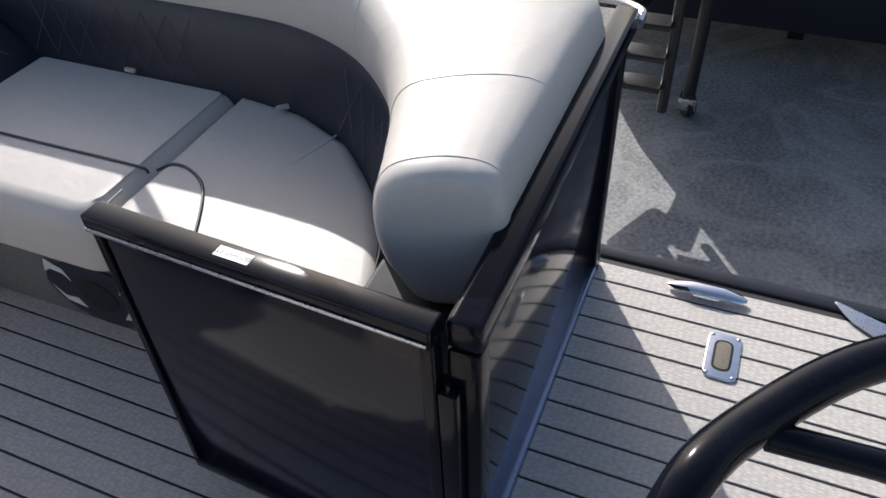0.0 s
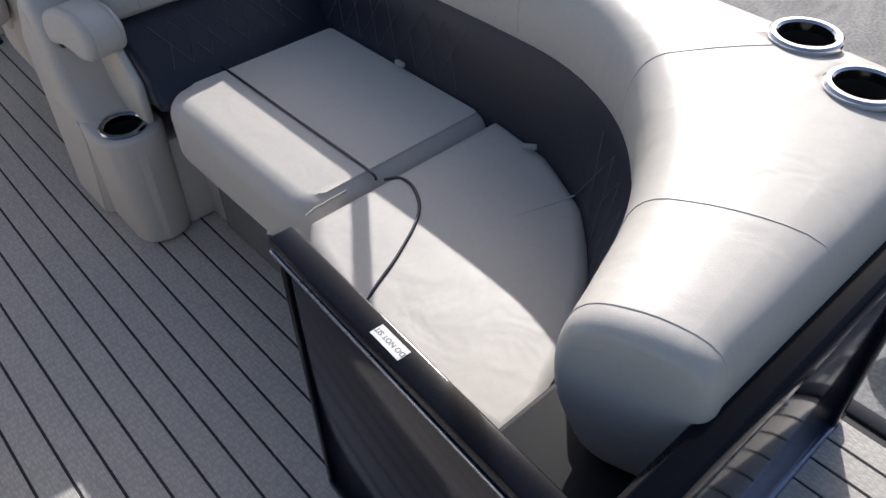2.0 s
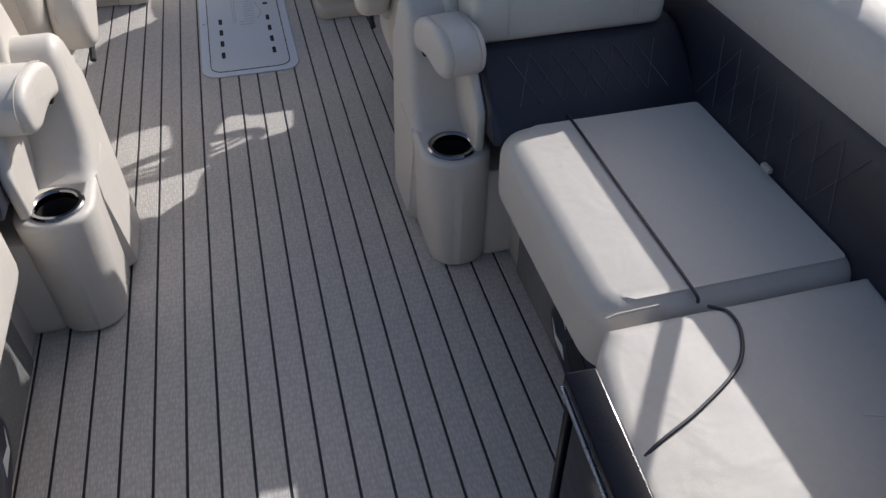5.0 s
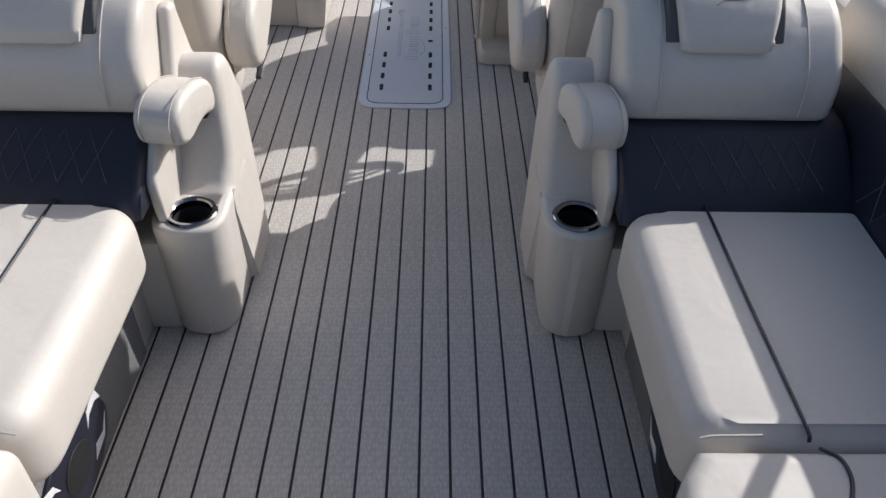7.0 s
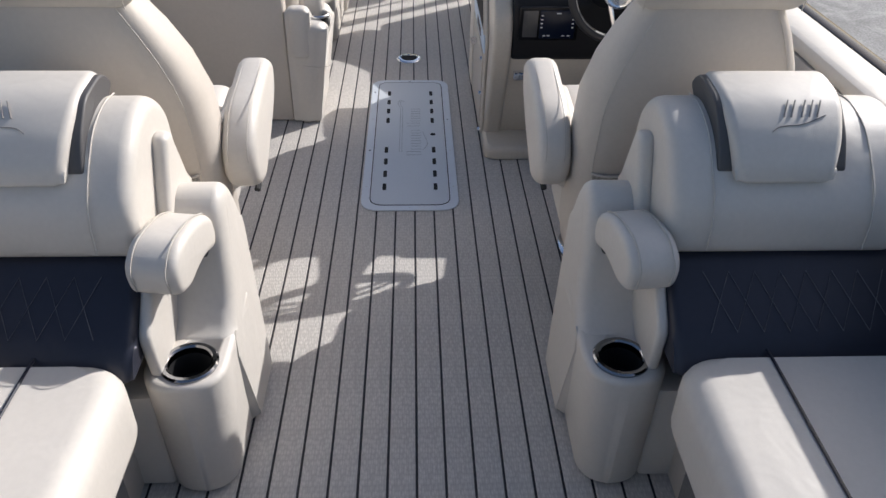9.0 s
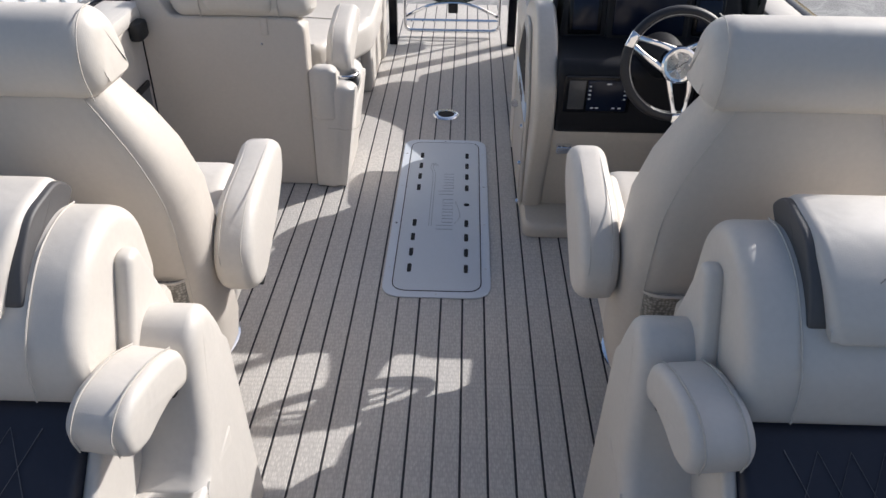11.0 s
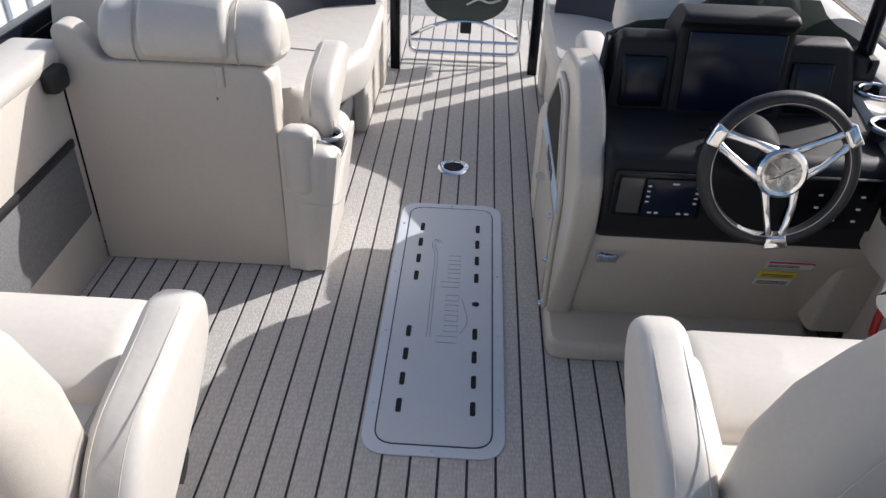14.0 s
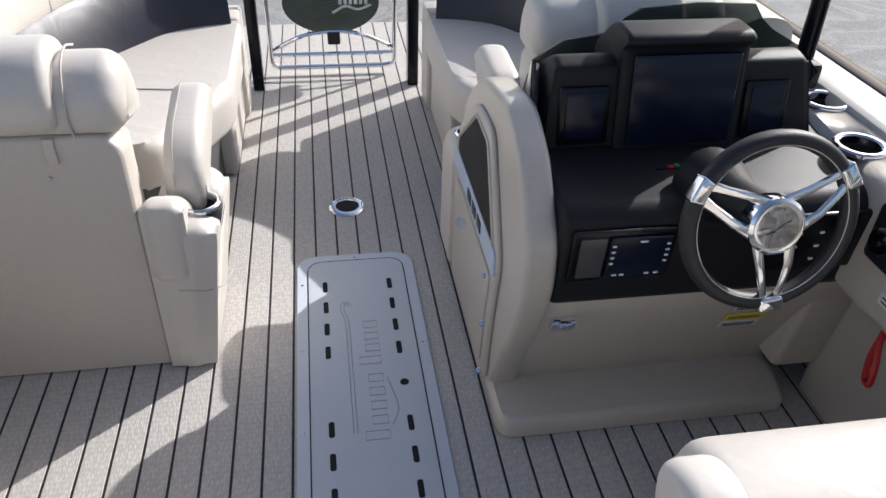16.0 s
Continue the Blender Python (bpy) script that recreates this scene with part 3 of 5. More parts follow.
def head_back(s, seat_y=-1.47):
    """The tall backrest at the lounge's forward end."""
    x0, x1 = 0.540, 1.045
    up_prof = rounded([(-1.305, 0.605), (-1.31, 0.72), (-1.20, 0.842), (-1.07, 0.872), (-0.97, 0.81), (-0.945, 0.64), (-1.10, 0.58)], [0.03, 0.08, 0.08, 0.08, 0.08, 0.05, 0.04], 6)
    upper = pillow("backrest", up_prof, x0, x1, CREAM, 0.032, axis="x", seg=6, mir=s)
    low = pillow("lumbar", rounded([(-1.495, 0.43), (-1.455, 0.50), (-1.30, 0.608), (-1.20, 0.608), (-1.20, 0.43)], [0.02, 0.04, 0.03, 0.02, 0.02], 4), 0.545, 1.09, NAVYV, 0.02, axis="x", mir=s)
    sidep = pillow("side_panel", rounded([(-1.405, 0.36), (-1.42, 0.49), (-1.29, 0.615), (-1.20, 0.615), (-1.20, 0.36)], 0.02, 3), 0.520, 0.546, CREAM, 0.010, axis="x", mir=s)
    shell = block("shell", (0.52, -1.225, 0.003), (1.06, -0.95, 0.62), BACKV, 0.025, mir=s)
    wing = pillow("side_wing", rounded([(-1.20, 0.45), (-1.20, 0.60), (-1.115, 0.79), (-1.075, 0.79), (-0.96, 0.52), (-0.96, 0.45)], 0.015, 3), 0.508, 0.546, CREAM, 0.015, axis="x", mir=s)
    extra = []
    for xs in (0.625, 0.955):
        pts = [(xs, y, z) for y, z in spline([(-1.318, 0.63), (-1.312, 0.70), (-1.275, 0.764), (-1.19, 0.838), (-1.10, 0.8625), (-1.04, 0.857)], 6)]
        extra.append(tube("seam", pts, 0.0019, SEAMM, 6, mir=s))
    # head pillow with dark side gussets
    pil = rounded([(-1.285, 0.765), (-1.280, 0.80), (-1.245, 0.85), (-1.17, 0.908), (-1.05, 0.92), (-1.0, 0.87), (-1.12, 0.80)], [0.012, 0.03, 0.05, 0.06, 0.05, 0.03, 0.03], 5)
    pillow_c = pillow("head_pillow", pil, 0.650, 0.890, CREAM, 0.022, axis="x", mir=s)
    for v in pillow_c.data.vertices:
        f = (0.86 - v.co.z) * 0.5
        v.co.x += s * (-f * 0.55 if abs(v.co.x) > 0.77 else f * 0.35)
    gus = [pillow("gusset", inset(rounded([(-1.272, 0.770), (-1.230, 0.845), (-1.16, 0.905), (-1.05, 0.916), (-1.0, 0.87), (-1.12, 0.80)], 0.03, 4), 0.005), a_, b_, GREYV, 0.006, axis="x", mir=s) for a_, b_ in ((0.634, 0.672), (0.868, 0.900))]
    # embroidered mark as plain strokes over a sweeping underline
    logo = tube("logo", spline([(0.735, -1.236, 0.8590), (0.755, -1.226, 0.8665), (0.80, -1.222, 0.8695), (0.85, -1.206, 0.8815)], 5), 0.0012, LOGOT, 5, mir=s)
    logo2 = [tube("logo", [(x + 0.008, -1.178, 0.9015), (x - 0.006, -1.210, 0.8795)], 0.0016, LOGOT, 5, mir=s) for x in (0.770, 0.785, 0.806, 0.822, 0.838)]
    q = []
    for ph in (0, 1):
        line = []
        for i in range(8):
            up = (i + ph) % 2
            line.append((0.62 + 0.055 * i, -1.335 if up else -1.443, 0.5865 if up else 0.5115))
        q.append(tube("stitching", line, 0.0009, NAVYT, 5, mir=s))
    under(pillow_c, *gus, logo, *logo2)
    under(low, *q)
    under(upper, *extra)
    return [upper, low, sidep, shell, wing, pillow_c]


def stern_lounge(s):
    parts = []
    straight = pillow("seat_cushion", rounded([(0.545, -2.108), (1.10, -2.108), (1.10, -1.455), (0.545, -1.455)], [0.08, 0.05, 0.05, 0.10], 7), 0.305, 0.482, CREAM, 0.055, 0.03, seg=6, mir=s)
    pip = tube("piping", spline([(0.733, -1.458, 0.470), (0.735, -1.49, 0.483), (0.735, -1.8, 0.484), (0.737, -2.07, 0.483), (0.738, -2.105, 0.470)], 6), 0.0036, PIPE, 6, mir=s)
    st = tube("stitching", [(0.56, -2.097, 0.468), (0.58, -2.0985, 0.476), (0.66, -2.0985, 0.478)], 0.003, THREAD, 5, mir=s)
    under(straight, pip, st)
    if s > 0:
        out = spline([(0.55, -2.118), (0.505, -2.19), (0.475, -2.31), (0.455, -2.45), (0.448, -2.62), (0.455, -2.76)], 4)
        out += [(0.56, -2.755), (0.70, -2.70), (0.85, -2.61), (0.985, -2.48), (1.065, -2.31), (1.09, -2.118)]
        corner = pillow("corner_cushion", out, 0.305, 0.482, CREAM, 0.036, 0.03, seg=6)
        pip2 = tube("piping", spline([(0.748, -2.119, 0.474), (0.77, -2.15, 0.4835), (0.765, -2.20, 0.484), (0.72, -2.265, 0.484), (0.62, -2.325, 0.484), (0.53, -2.365, 0.4835), (0.487, -2.385, 0.474), (0.462, -2.395, 0.44)], 6), 0.0036, PIPE, 6)
        wr = [tube("crease", spline([(0.86, -2.40, 0.4805), (0.95, -2.43, 0.481), (1.0, -2.44, 0.480)], 4), 0.0025, CREAM, 5)]
        under(corner, pip2, *wr)
        parts.append(corner)
        path, pathn = BACK, BACK2
        y_end = -2.75
    else:
        path = pathn = [(1.075, -1.05 - 0.1 * i) for i in range(19)]
        y_end = -2.88
        rear = pillow("seat_cushion", rounded([(0.545, y_end), (1.10, y_end), (1.10, -2.118), (0.545, -2.118)], 0.03, 4), 0.305, 0.482, CREAM, 0.042, 0.03, seg=6, mir=s)
        parts.append(rear)
    navy = sweep("lumbar", pathn, SEC_NAVY, NAVYV, mir=s)
    cream = sweep("backrest", path, SEC_CREAM, CREAM, ends=(0.0, 0.038), mir=s, outer=to_fence)
    if s > 0:
        under(navy, *quilt(pathn, -0.002, 0.50, 0.0335, 0.645, s, 0.42, 1.0), *quilt(pathn, -0.002, 0.50, 0.0335, 0.645, s, 1.42, 2.0))
    else:
        under(navy, *quilt(pathn, -0.002, 0.50, 0.0335, 0.645, s, 0.42, 1.7))
    parts += [straight, navy, cream]
    # seams over the back where panels join
    P = [Vector(p) for p in path]
    for i in ((len(P) - 1, len(P) - 12, len(P) - 24, 13) if s > 0 else (8,)):
        t = (P[min(i + 1, len(P) - 1)] - P[i - 1]).normalized()
        n = Vector((-t.y, t.x))
        sec = [SEC_CREAM[j] for j in range(3, 26)]
        w = to_fence(P[i], n)
        sec = [(o if o < 0.1 else 0.1 + (o - 0.1) * (w - 0.1) / 0.138, z) for o, z in sec]
        pts = [(P[i].x + n.x * o, P[i].y + n.y * o, z) for o, z in sec]
        under(cream, tube("seam", pts, 0.0013, CREAM, 6, mir=s))
    base = block("base", (0.635, y_end, 0.003), (1.25, -1.20, 0.32), BACKV, 0.01, mir=s)
    kick = block("kick_panel", (0.622, -2.45, 0.02), (0.636, -1.50, 0.24), GREYMESH, 0.004, mir=s)
    emb = pillow("speaker", [(-1.93 + 0.165 * math.cos(q), 0.135 + 0.10 * math.sin(q)) for q in [2 * math.pi * j / 32 for j in range(32)]], 0.612, 0.6215, PIPE, 0.003, axis="x", mir=s)
    cone = pillow("speaker_cone", [(-1.93 + 0.06 * math.cos(q), 0.135 + 0.05 * math.sin(q)) for q in [2 * math.pi * j / 24 for j in range(24)]], 0.609, 0.613, RUBBER, 0.002, axis="x", mir=s)
    marks = [cone]
    for d in (-1, 1):
        for shp in ([(0.155, 0.04), (0.14, 0.085), (0.09, 0.065), (0.075, 0.03), (0.095, 0.05), (0.13, 0.055)], [(0.15, -0.005), (0.12, -0.035), (0.08, -0.03), (0.06, -0.06), (0.085, -0.055), (0.12, -0.05)]):
            marks.append(pillow("mark", [(-1.93 + d * u, 0.135 + v) for u, v in (shp if d > 0 else shp[::-1])], 0.6105, 0.6125, PAPER, 0.0004, axis="x", mir=s, seg=1))
    under(emb, *marks)
    parts += [base, kick, emb] + head_back(s) + arm_console(s)
    if s > 0:
        plinth = block("plinth", (0.378, -2.99, 0.003), (1.26, -2.768, 0.57), RUBBER, 0.01)
        parts += [plinth]
    body = thing("stern_lounge", (s * 0.9, -2.0, 0), parts, "cream and navy vinyl stern lounge with quilted lumbar band", "lounge", "stern lounges")
    armrest(s)
    cup("cup_holder", s * 0.472, -1.368, 0.3735, "dark chrome cup holder in the lounge pedestal", 0.063, 0.047, mat=DARKCHROME)
    return body


lounge_s, lounge_p = stern_lounge(1), stern_lounge(-1)
for part in list(lounge_s.children) + list(lounge_p.children):
    if part.name.startswith("pedestal"):
        bore(part, (0.472 if part.parent == lounge_s else -0.472), -1.368, 0.29, 0.45, 0.0515)
for x, y in ((1.150, -2.845), (1.235, -2.70)):
    for part in lounge_s.children:
        if part.name.startswith("backrest") and part.dimensions.y > 1:
            bore(part, x, y, 0.765, 0.95, 0.0505)
    cup("cup_holder", x, y, 0.848, "large chrome cup holder in the backrest top", 0.062, 0.046)
for x, y, z, a in ((1.062, -1.80, 0.50, 0), (1.035, -2.275, 0.50, 40)):
    m = pose(x, y, z, 0, 0, a)
    tab = block("tab", (-0.008, -0.016, -0.006), (0.004, 0.016, 0.006), THREAD, 0.004, m=m)
    solo(tab, "pale webbing pull tab behind the seat cushion", "tab", "pull tabs")


# ---- captain chairs ----
def captain_chair(s):
    c = 0.72 if s > 0 else 0.80
    parts = []
    rows = []
    wide = 1.0 if s > 0 else 1.12
    for z, hw, yf, yb in ((0.17, 0.21, -0.60, -0.735), (0.20, 0.245, -0.60, -0.785), (0.30, 0.262, -0.62, -0.815), (0.42, 0.270, -0.66, -0.84), (0.52, 0.275, -0.68, -0.855), (0.62, 0.275, -0.70, -0.868), (0.74, 0.268, -0.71, -0.878), (0.84, 0.240, -0.725, -0.885),
                          (0.92, 0.205, -0.745, -0.892), (0.99, 0.165, -0.765, -0.892), (1.05, 0.135, -0.79, -0.885), (1.10, 0.12, -0.80, -0.87), (1.13, 0.10, -0.81, -0.85)):
        hw *= wide
        ol_ = rounded([(c - hw, yb), (c + hw, yb), (c + hw, yf), (c - hw, yf)], [hw * 0.5, hw * 0.5, 0.03, 0.03], 7)
        rows.append([(x, y + 0.012, z) for x, y in ol_])
    back = loft("backrest", rows, BACKV, mir=s)
    roll = pillow("head_roll", rounded([(-0.893, 0.985), (-0.918, 1.07), (-0.875, 1.160), (-0.775, 1.145), (-0.725, 1.04), (-0.745, 0.98)], [0.04, 0.07, 0.07, 0.07, 0.05, 0.04], 7), c - 0.205, c + 0.205, CREAM, 0.05, axis="x", seg=7, mir=s)
    rollseam = [tube("seam", [(c + d * 0.182, y, z) for y, z in spline([(-0.890, 0.99), (-0.909, 1.05), (-0.898, 1.115), (-0.860, 1.150), (-0.815, 1.152)], 5)], 0.0013, SEAMM, 5, mir=s) for d in (-1, 1)]
    under(roll, *rollseam)
    wings = []
    for idx in (5, 10):
        pts = [Vector(rows[j][idx]) for j in range(3, 10)]
        wings.append(tube("seam", spline([tuple(p + Vector((0, -0.0005, 0))) for p in pts], 4), 0.0013, SEAMM, 6, mir=s))
    wings.append(tube("seam", [(p[0], p[1] - 0.0005, p[2]) for p in rows[9][5:11]], 0.0013, SEAMM, 6, mir=s))
    mp_ = []
    for z, hw, yb in ((0.215, 0.250, -0.797), (0.30, 0.262, -0.823), (0.42, 0.270, -0.850), (0.54, 0.275, -0.870)):
        hw *= wide * 0.86
        ol_ = rounded([(c - hw, yb), (c + hw, yb), (c + hw, yb + 0.10), (c - hw, yb + 0.10)], [hw * 0.45, hw * 0.45, 0.02, 0.02], 7)
        mp_.append([(x, y + 0.010, z) for x, y in ol_])
    pouch = loft("mesh_pouch", mp_, MESHC, mir=s)
    hem = tube("hem", [(p[0], p[1], 0.541) for p in mp_[-1][2:14]], 0.0035, BACKV, 6, mir=s)
    under(back, *wings)
    under(pouch, hem)
    seat = pillow("seat", rounded([(c - 0.25, -0.72), (c + 0.25, -0.72), (c + 0.24, -0.24), (c - 0.24, -0.24)], [0.05, 0.05, 0.1, 0.1], 5), 0.36, 0.51, CREAM, 0.05, seg=5, mir=s)
    front = pillow("seat_bolster", rounded([(-0.53, 0.42), (-0.53, 0.53), (-0.40, 0.572), (-0.25, 0.55), (-0.215, 0.42)], [0.03, 0.04, 0.08, 0.06, 0.05], 5), c - 0.25, c + 0.25, CREAM, 0.05, axis="x", mir=s)
    parts += [back, roll, pouch, seat, front]
    for d in (-1, 1):
        a0 = c + d * (0.325 if s > 0 else 0.355)
        ap = rounded([(-0.70, 0.43), (-0.80, 0.48), (-0.805, 0.585), (-0.71, 0.668), (-0.45, 0.71), (-0.39, 0.68), (-0.40, 0.60), (-0.49, 0.53)], [0.05, 0.05, 0.06, 0.08, 0.05, 0.03, 0.04, 0.06], 5)
        arm = pillow("armrest", ap, a0 - 0.047, a0 + 0.047, CREAM, 0.03, axis="x", seg=5, mir=s)
        e0 = a0 - 0.047 + 0.022
        st_ = [tube("stitching", [(x, y, z) for y, z in spline([(-0.800, 0.54), (-0.792, 0.602), (-0.71, 0.6665), (-0.58, 0.6885), (-0.475, 0.7035)], 5)], 0.0012, THREAD, 5, mir=s) for x in (e0, a0 + 0.025)]
        under(arm, *st_)
        bolster = pillow("side_bolster", rounded([(-0.70, 0.40), (-0.74, 0.56), (-0.60, 0.60), (-0.41, 0.62), (-0.39, 0.55), (-0.43, 0.40)], 0.04, 4), c + d * 0.262 * wide - 0.03, c + d * 0.262 * wide + 0.03, CREAM, 0.025, axis="x", mir=s)
        parts += [arm, bolster]
    skirt = pillow("skirt", rounded([(c - 0.25, -0.72), (c + 0.25, -0.72), (c + 0.24, -0.26), (c - 0.24, -0.26)], 0.12, 5), 0.16, 0.40, CREAM, 0.03, 0.08, seg=4, mir=s)
    post = lathe("pedestal", [(0.045, 0.02), (0.045, 0.24)], STEEL, Matrix.Translation((s * c, -0.42, 0)), 20)
    plate_ = lathe("base_plate", [(0.20, 0.002), (0.20, 0.010), (0.185, 0.018), (0.08, 0.035), (0.05, 0.05)], CHROME, Matrix.Translation((s * c, -0.42, 0)), 40)
    lever = tube("lever", spline([(c - 0.24, -0.46, 0.35), (c - 0.285 * wide, -0.47, 0.345), (c - 0.295 * wide, -0.50, 0.325), (c - 0.295 * wide, -0.53, 0.31)], 4), 0.010, RUBBER, 8, mir=s)
    parts += [skirt, post, plate_, lever]
    return thing("captain_chair", (s * c, -0.42, 0), parts, "cream vinyl captain chair on a chrome pedestal with mesh pouch", "chair", "captain chairs")


captain_chair(1)
captain_chair(-1)

# ---- floor hatch and table mount ----
HX, HY0, HY1 = 0.187, -0.172, 1.05
ol = rounded([(-HX, HY0), (HX, HY0), (HX, HY1), (-HX, HY1)], 0.075, 8)
rim = pillow("frame_rim", ol, 0.0005, 0.006, HATCHF, 0.003)
il = rounded([(-0.153, HY0 + 0.034), (0.153, HY0 + 0.034), (0.153, HY1 - 0.034), (-0.153, HY1 - 0.034)], 0.055, 8)
gap = tube("gap_line", [(x, y, 0.0062) for x, y in il], 0.0018, GROOVE, 6, True)
lid = pillow("lid", inset(il, 0.002), 0.0055, 0.008, HATCH, 0.001)
kids = []
for s in (-1, 1):
    for y in (-0.005, 0.097, 0.199, 0.301, 0.583, 0.682, 0.781, 0.880):
        sl = rounded([(s * 0.1 - 0.0075, y - 0.026), (s * 0.1 + 0.0075, y - 0.026), (s * 0.1 + 0.0075, y + 0.026), (s * 0.1 - 0.0075, y + 0.026)], 0.007, 4)
        # slots and finger hole: flat black patches painted for the shade in openings
        kids.append(pillow("slot", sl, 0.0076, 0.0084, HOLESHADE, 0.0002, seg=1))
kids.append(lathe("finger_hole", [(0.0005, 0.0084), (0.012, 0.0084), (0.012, 0.0074)], HOLESHADE, Matrix.Translation((0.1, 0.445, 0)), 20))
# engraved decoration: plain bars and a sweeping line
for j in range(9):
    y = 0.27 + 0.05 * j + (0.02 if j > 4 else 0)
    h = 0.030 if j in (0, 5) else 0.020
    kids.append(tube("engraving", [(0.045 - 2 * h, y - 0.014, 0.0082), (0.045, y - 0.014, 0.0082), (0.045, y + 0.014, 0.0082), (0.045 - 2 * h, y + 0.014, 0.0082)], 0.0010, ENGR, 4, True))
for x in (-0.035, -0.045):
    kids.append(tube("engraving", spline([(x, 0.28, 0.0082), (x, 0.5, 0.0082), (x, 0.70, 0.0082), (x - 0.012, 0.76, 0.0082), (x - 0.005, 0.80, 0.0082), (x + 0.012, 0.78, 0.0082)], 5), 0.0010, ENGR, 4))
kids.append(tube("engraving", spline([(0.055, 0.30, 0.0082), (0.075, 0.36, 0.0082), (0.055, 0.47, 0.0082)], 5), 0.0010, ENGR, 4))
under(lid, *kids)
scr = [lathe("screw", [(0.0005, 0.0078), (0.004, 0.0072), (0.005, 0.006)], STEEL, Matrix.Translation((x, y, 0)), 8) for x in (-0.17, 0.17) for y in (0.0, 0.3, 0.6, 0.9)]
scr += [lathe("screw", [(0.0005, 0.0078), (0.004, 0.0072), (0.005, 0.006)], STEEL, Matrix.Translation((0, y, 0)), 8) for y in (HY0 + 0.017, HY1 - 0.017)]
thing("floor_hatch", (0, 0.44, 0), [rim, gap, lid] + scr, "pale grey painted ski locker hatch with slotted lid", "hatch")
# socket is a flat black disc standing for the shade inside
parts = [lathe("ring", [(0.040, 0.001), (0.042, 0.006), (0.060, 0.006), (0.066, 0.001)], CHROME, Matrix.Translation((-0.007, 1.352, 0))),
         lathe("socket", [(0.0005, 0.0035), (0.042, 0.0035), (0.042, 0.001)], HOLESHADE, Matrix.Translation((-0.007, 1.352, 0)))]
thing("table_mount", (-0.007, 1.352, 0), parts, "chrome ringed table socket set in the floor", "mount")


# ---- port forward lounge ----
parts = [pillow("back_panel", rounded([(-1.143, 0.003), (-0.522, 0.003), (-0.522, 0.66), (-0.56, 0.70), (-1.02, 0.70), (-1.08, 0.80), (-1.143, 0.80)], [0.004, 0.01, 0.02, 0.02, 0.02, 0.03, 0.03], 4), 0.60, 0.68, BACKV, 0.012, axis="y"),
         pillow("head_roll", rounded([(0.60, 0.70), (0.585, 0.77), (0.64, 0.86), (0.74, 0.86), (0.80, 0.76), (0.78, 0.66)], 0.05, 5), -1.02, -0.50, CREAM, 0.05, axis="x", seg=6),
         pillow("head_pillow", rounded([(0.575, 0.715), (0.56, 0.80), (0.62, 0.895), (0.74, 0.895), (0.80, 0.80), (0.74, 0.70)], 0.05, 5), -0.885, -0.635, CREAM, 0.025, axis="x", seg=5),
         block("shell", (-1.13, 0.68, 0.003), (-0.53, 0.74, 0.66), CREAM, 0.02),
         block("strap", (-0.685, 0.592, 0.635), (-0.66, 0.602, 0.70), BACKV, 0.004),
         lathe("stud", [(0.0005, 0.006), (0.004, 0.004), (0.005, 0.0)], STEEL, pose(-0.69, 0.599, 0.60, 90, 0, 0), 10)]
for x in (-0.905, -0.615):
    parts.append(tube("seam", [(x, y, z) for y, z in spline([(0.60, 0.70), (0.586, 0.765), (0.63, 0.85), (0.69, 0.872), (0.75, 0.855)], 5)], 0.003, SEAMM, 5))
cons = pillow("console", rounded([(0.572, 0.003), (0.582, 0.44), (0.64, 0.455), (0.90, 0.455), (0.95, 0.40), (0.95, 0.003)], [0.01, 0.03, 0.02, 0.04, 0.04, 0.01], 5), -0.52, -0.335, CREAM, 0.06, axis="x", seg=7)
for v in cons.data.vertices:
    if v.co.x > -0.43:
        v.co.x -= 0.055 * max(0.0, (0.30 - v.co.z) / 0.30) + 0.012
horn = pillow("console_post", rounded([(0.570, 0.30), (0.575, 0.515), (0.63, 0.52), (0.74, 0.45), (0.76, 0.30)], [0.02, 0.025, 0.03, 0.05, 0.02], 5), -0.519, -0.415, CREAM, 0.035, axis="x", seg=6)
rb = tube("seam", [(-0.46, 0.5775, 0.27), (-0.39, 0.578, 0.262), (-0.350, 0.600, 0.26), (-0.334, 0.66, 0.262)], 0.0018, SEAMM, 5)
under(cons, rb)
parts += [cons, horn]
armp = rounded([(0.72, 0.40), (0.70, 0.52), (0.78, 0.60), (1.02, 0.645), (1.10, 0.60), (1.02, 0.52), (0.86, 0.46)], [0.04, 0.06, 0.08, 0.06, 0.04, 0.06, 0.06], 5)
arm = pillow("armrest", armp, -0.475, -0.375, CREAM, 0.03, axis="x", seg=5)
under(arm, tube("stitching", [(-0.447, y, z) for y, z in spline([(0.703, 0.50), (0.73, 0.56), (0.80, 0.609), (0.92, 0.63), (1.02, 0.646)], 5)], 0.0016, THREAD, 5))
parts.append(arm)
thing("forward_lounge", (-0.8, 0.65, 0), parts, "cream vinyl forward lounge back with head roll and cup console", "lounge")
bore(cons, -0.392, 0.69, 0.375, 0.6, 0.0445)
cup("cup_holder", -0.392, 0.69, 0.4565, "chrome cup holder in the forward lounge console", 0.052, 0.04)

# port side panel between chair and lounge
wp = block("panel", (-1.165, -1.05, 0.003), (-1.145, 0.60, 0.68), BACKV, 0.006)
pock = block("mesh_pocket", (-1.1445, -0.30, 0.20), (-1.137, 0.56, 0.44), GREYMESH, 0.003)
band = block("pocket_band", (-1.1445, -0.30, 0.44), (-1.132, 0.56, 0.465), RUBBER, 0.004)
top = block("coaming", (-1.30, -1.05, 0.68), (-1.135, 0.66, 0.74), CREAM, 0.025)
thing("side_panel", (-1.15, -0.2, 0), [wp, pock, band, top], "tan vinyl side panel with grey mesh pocket", "panel", kind="structure")
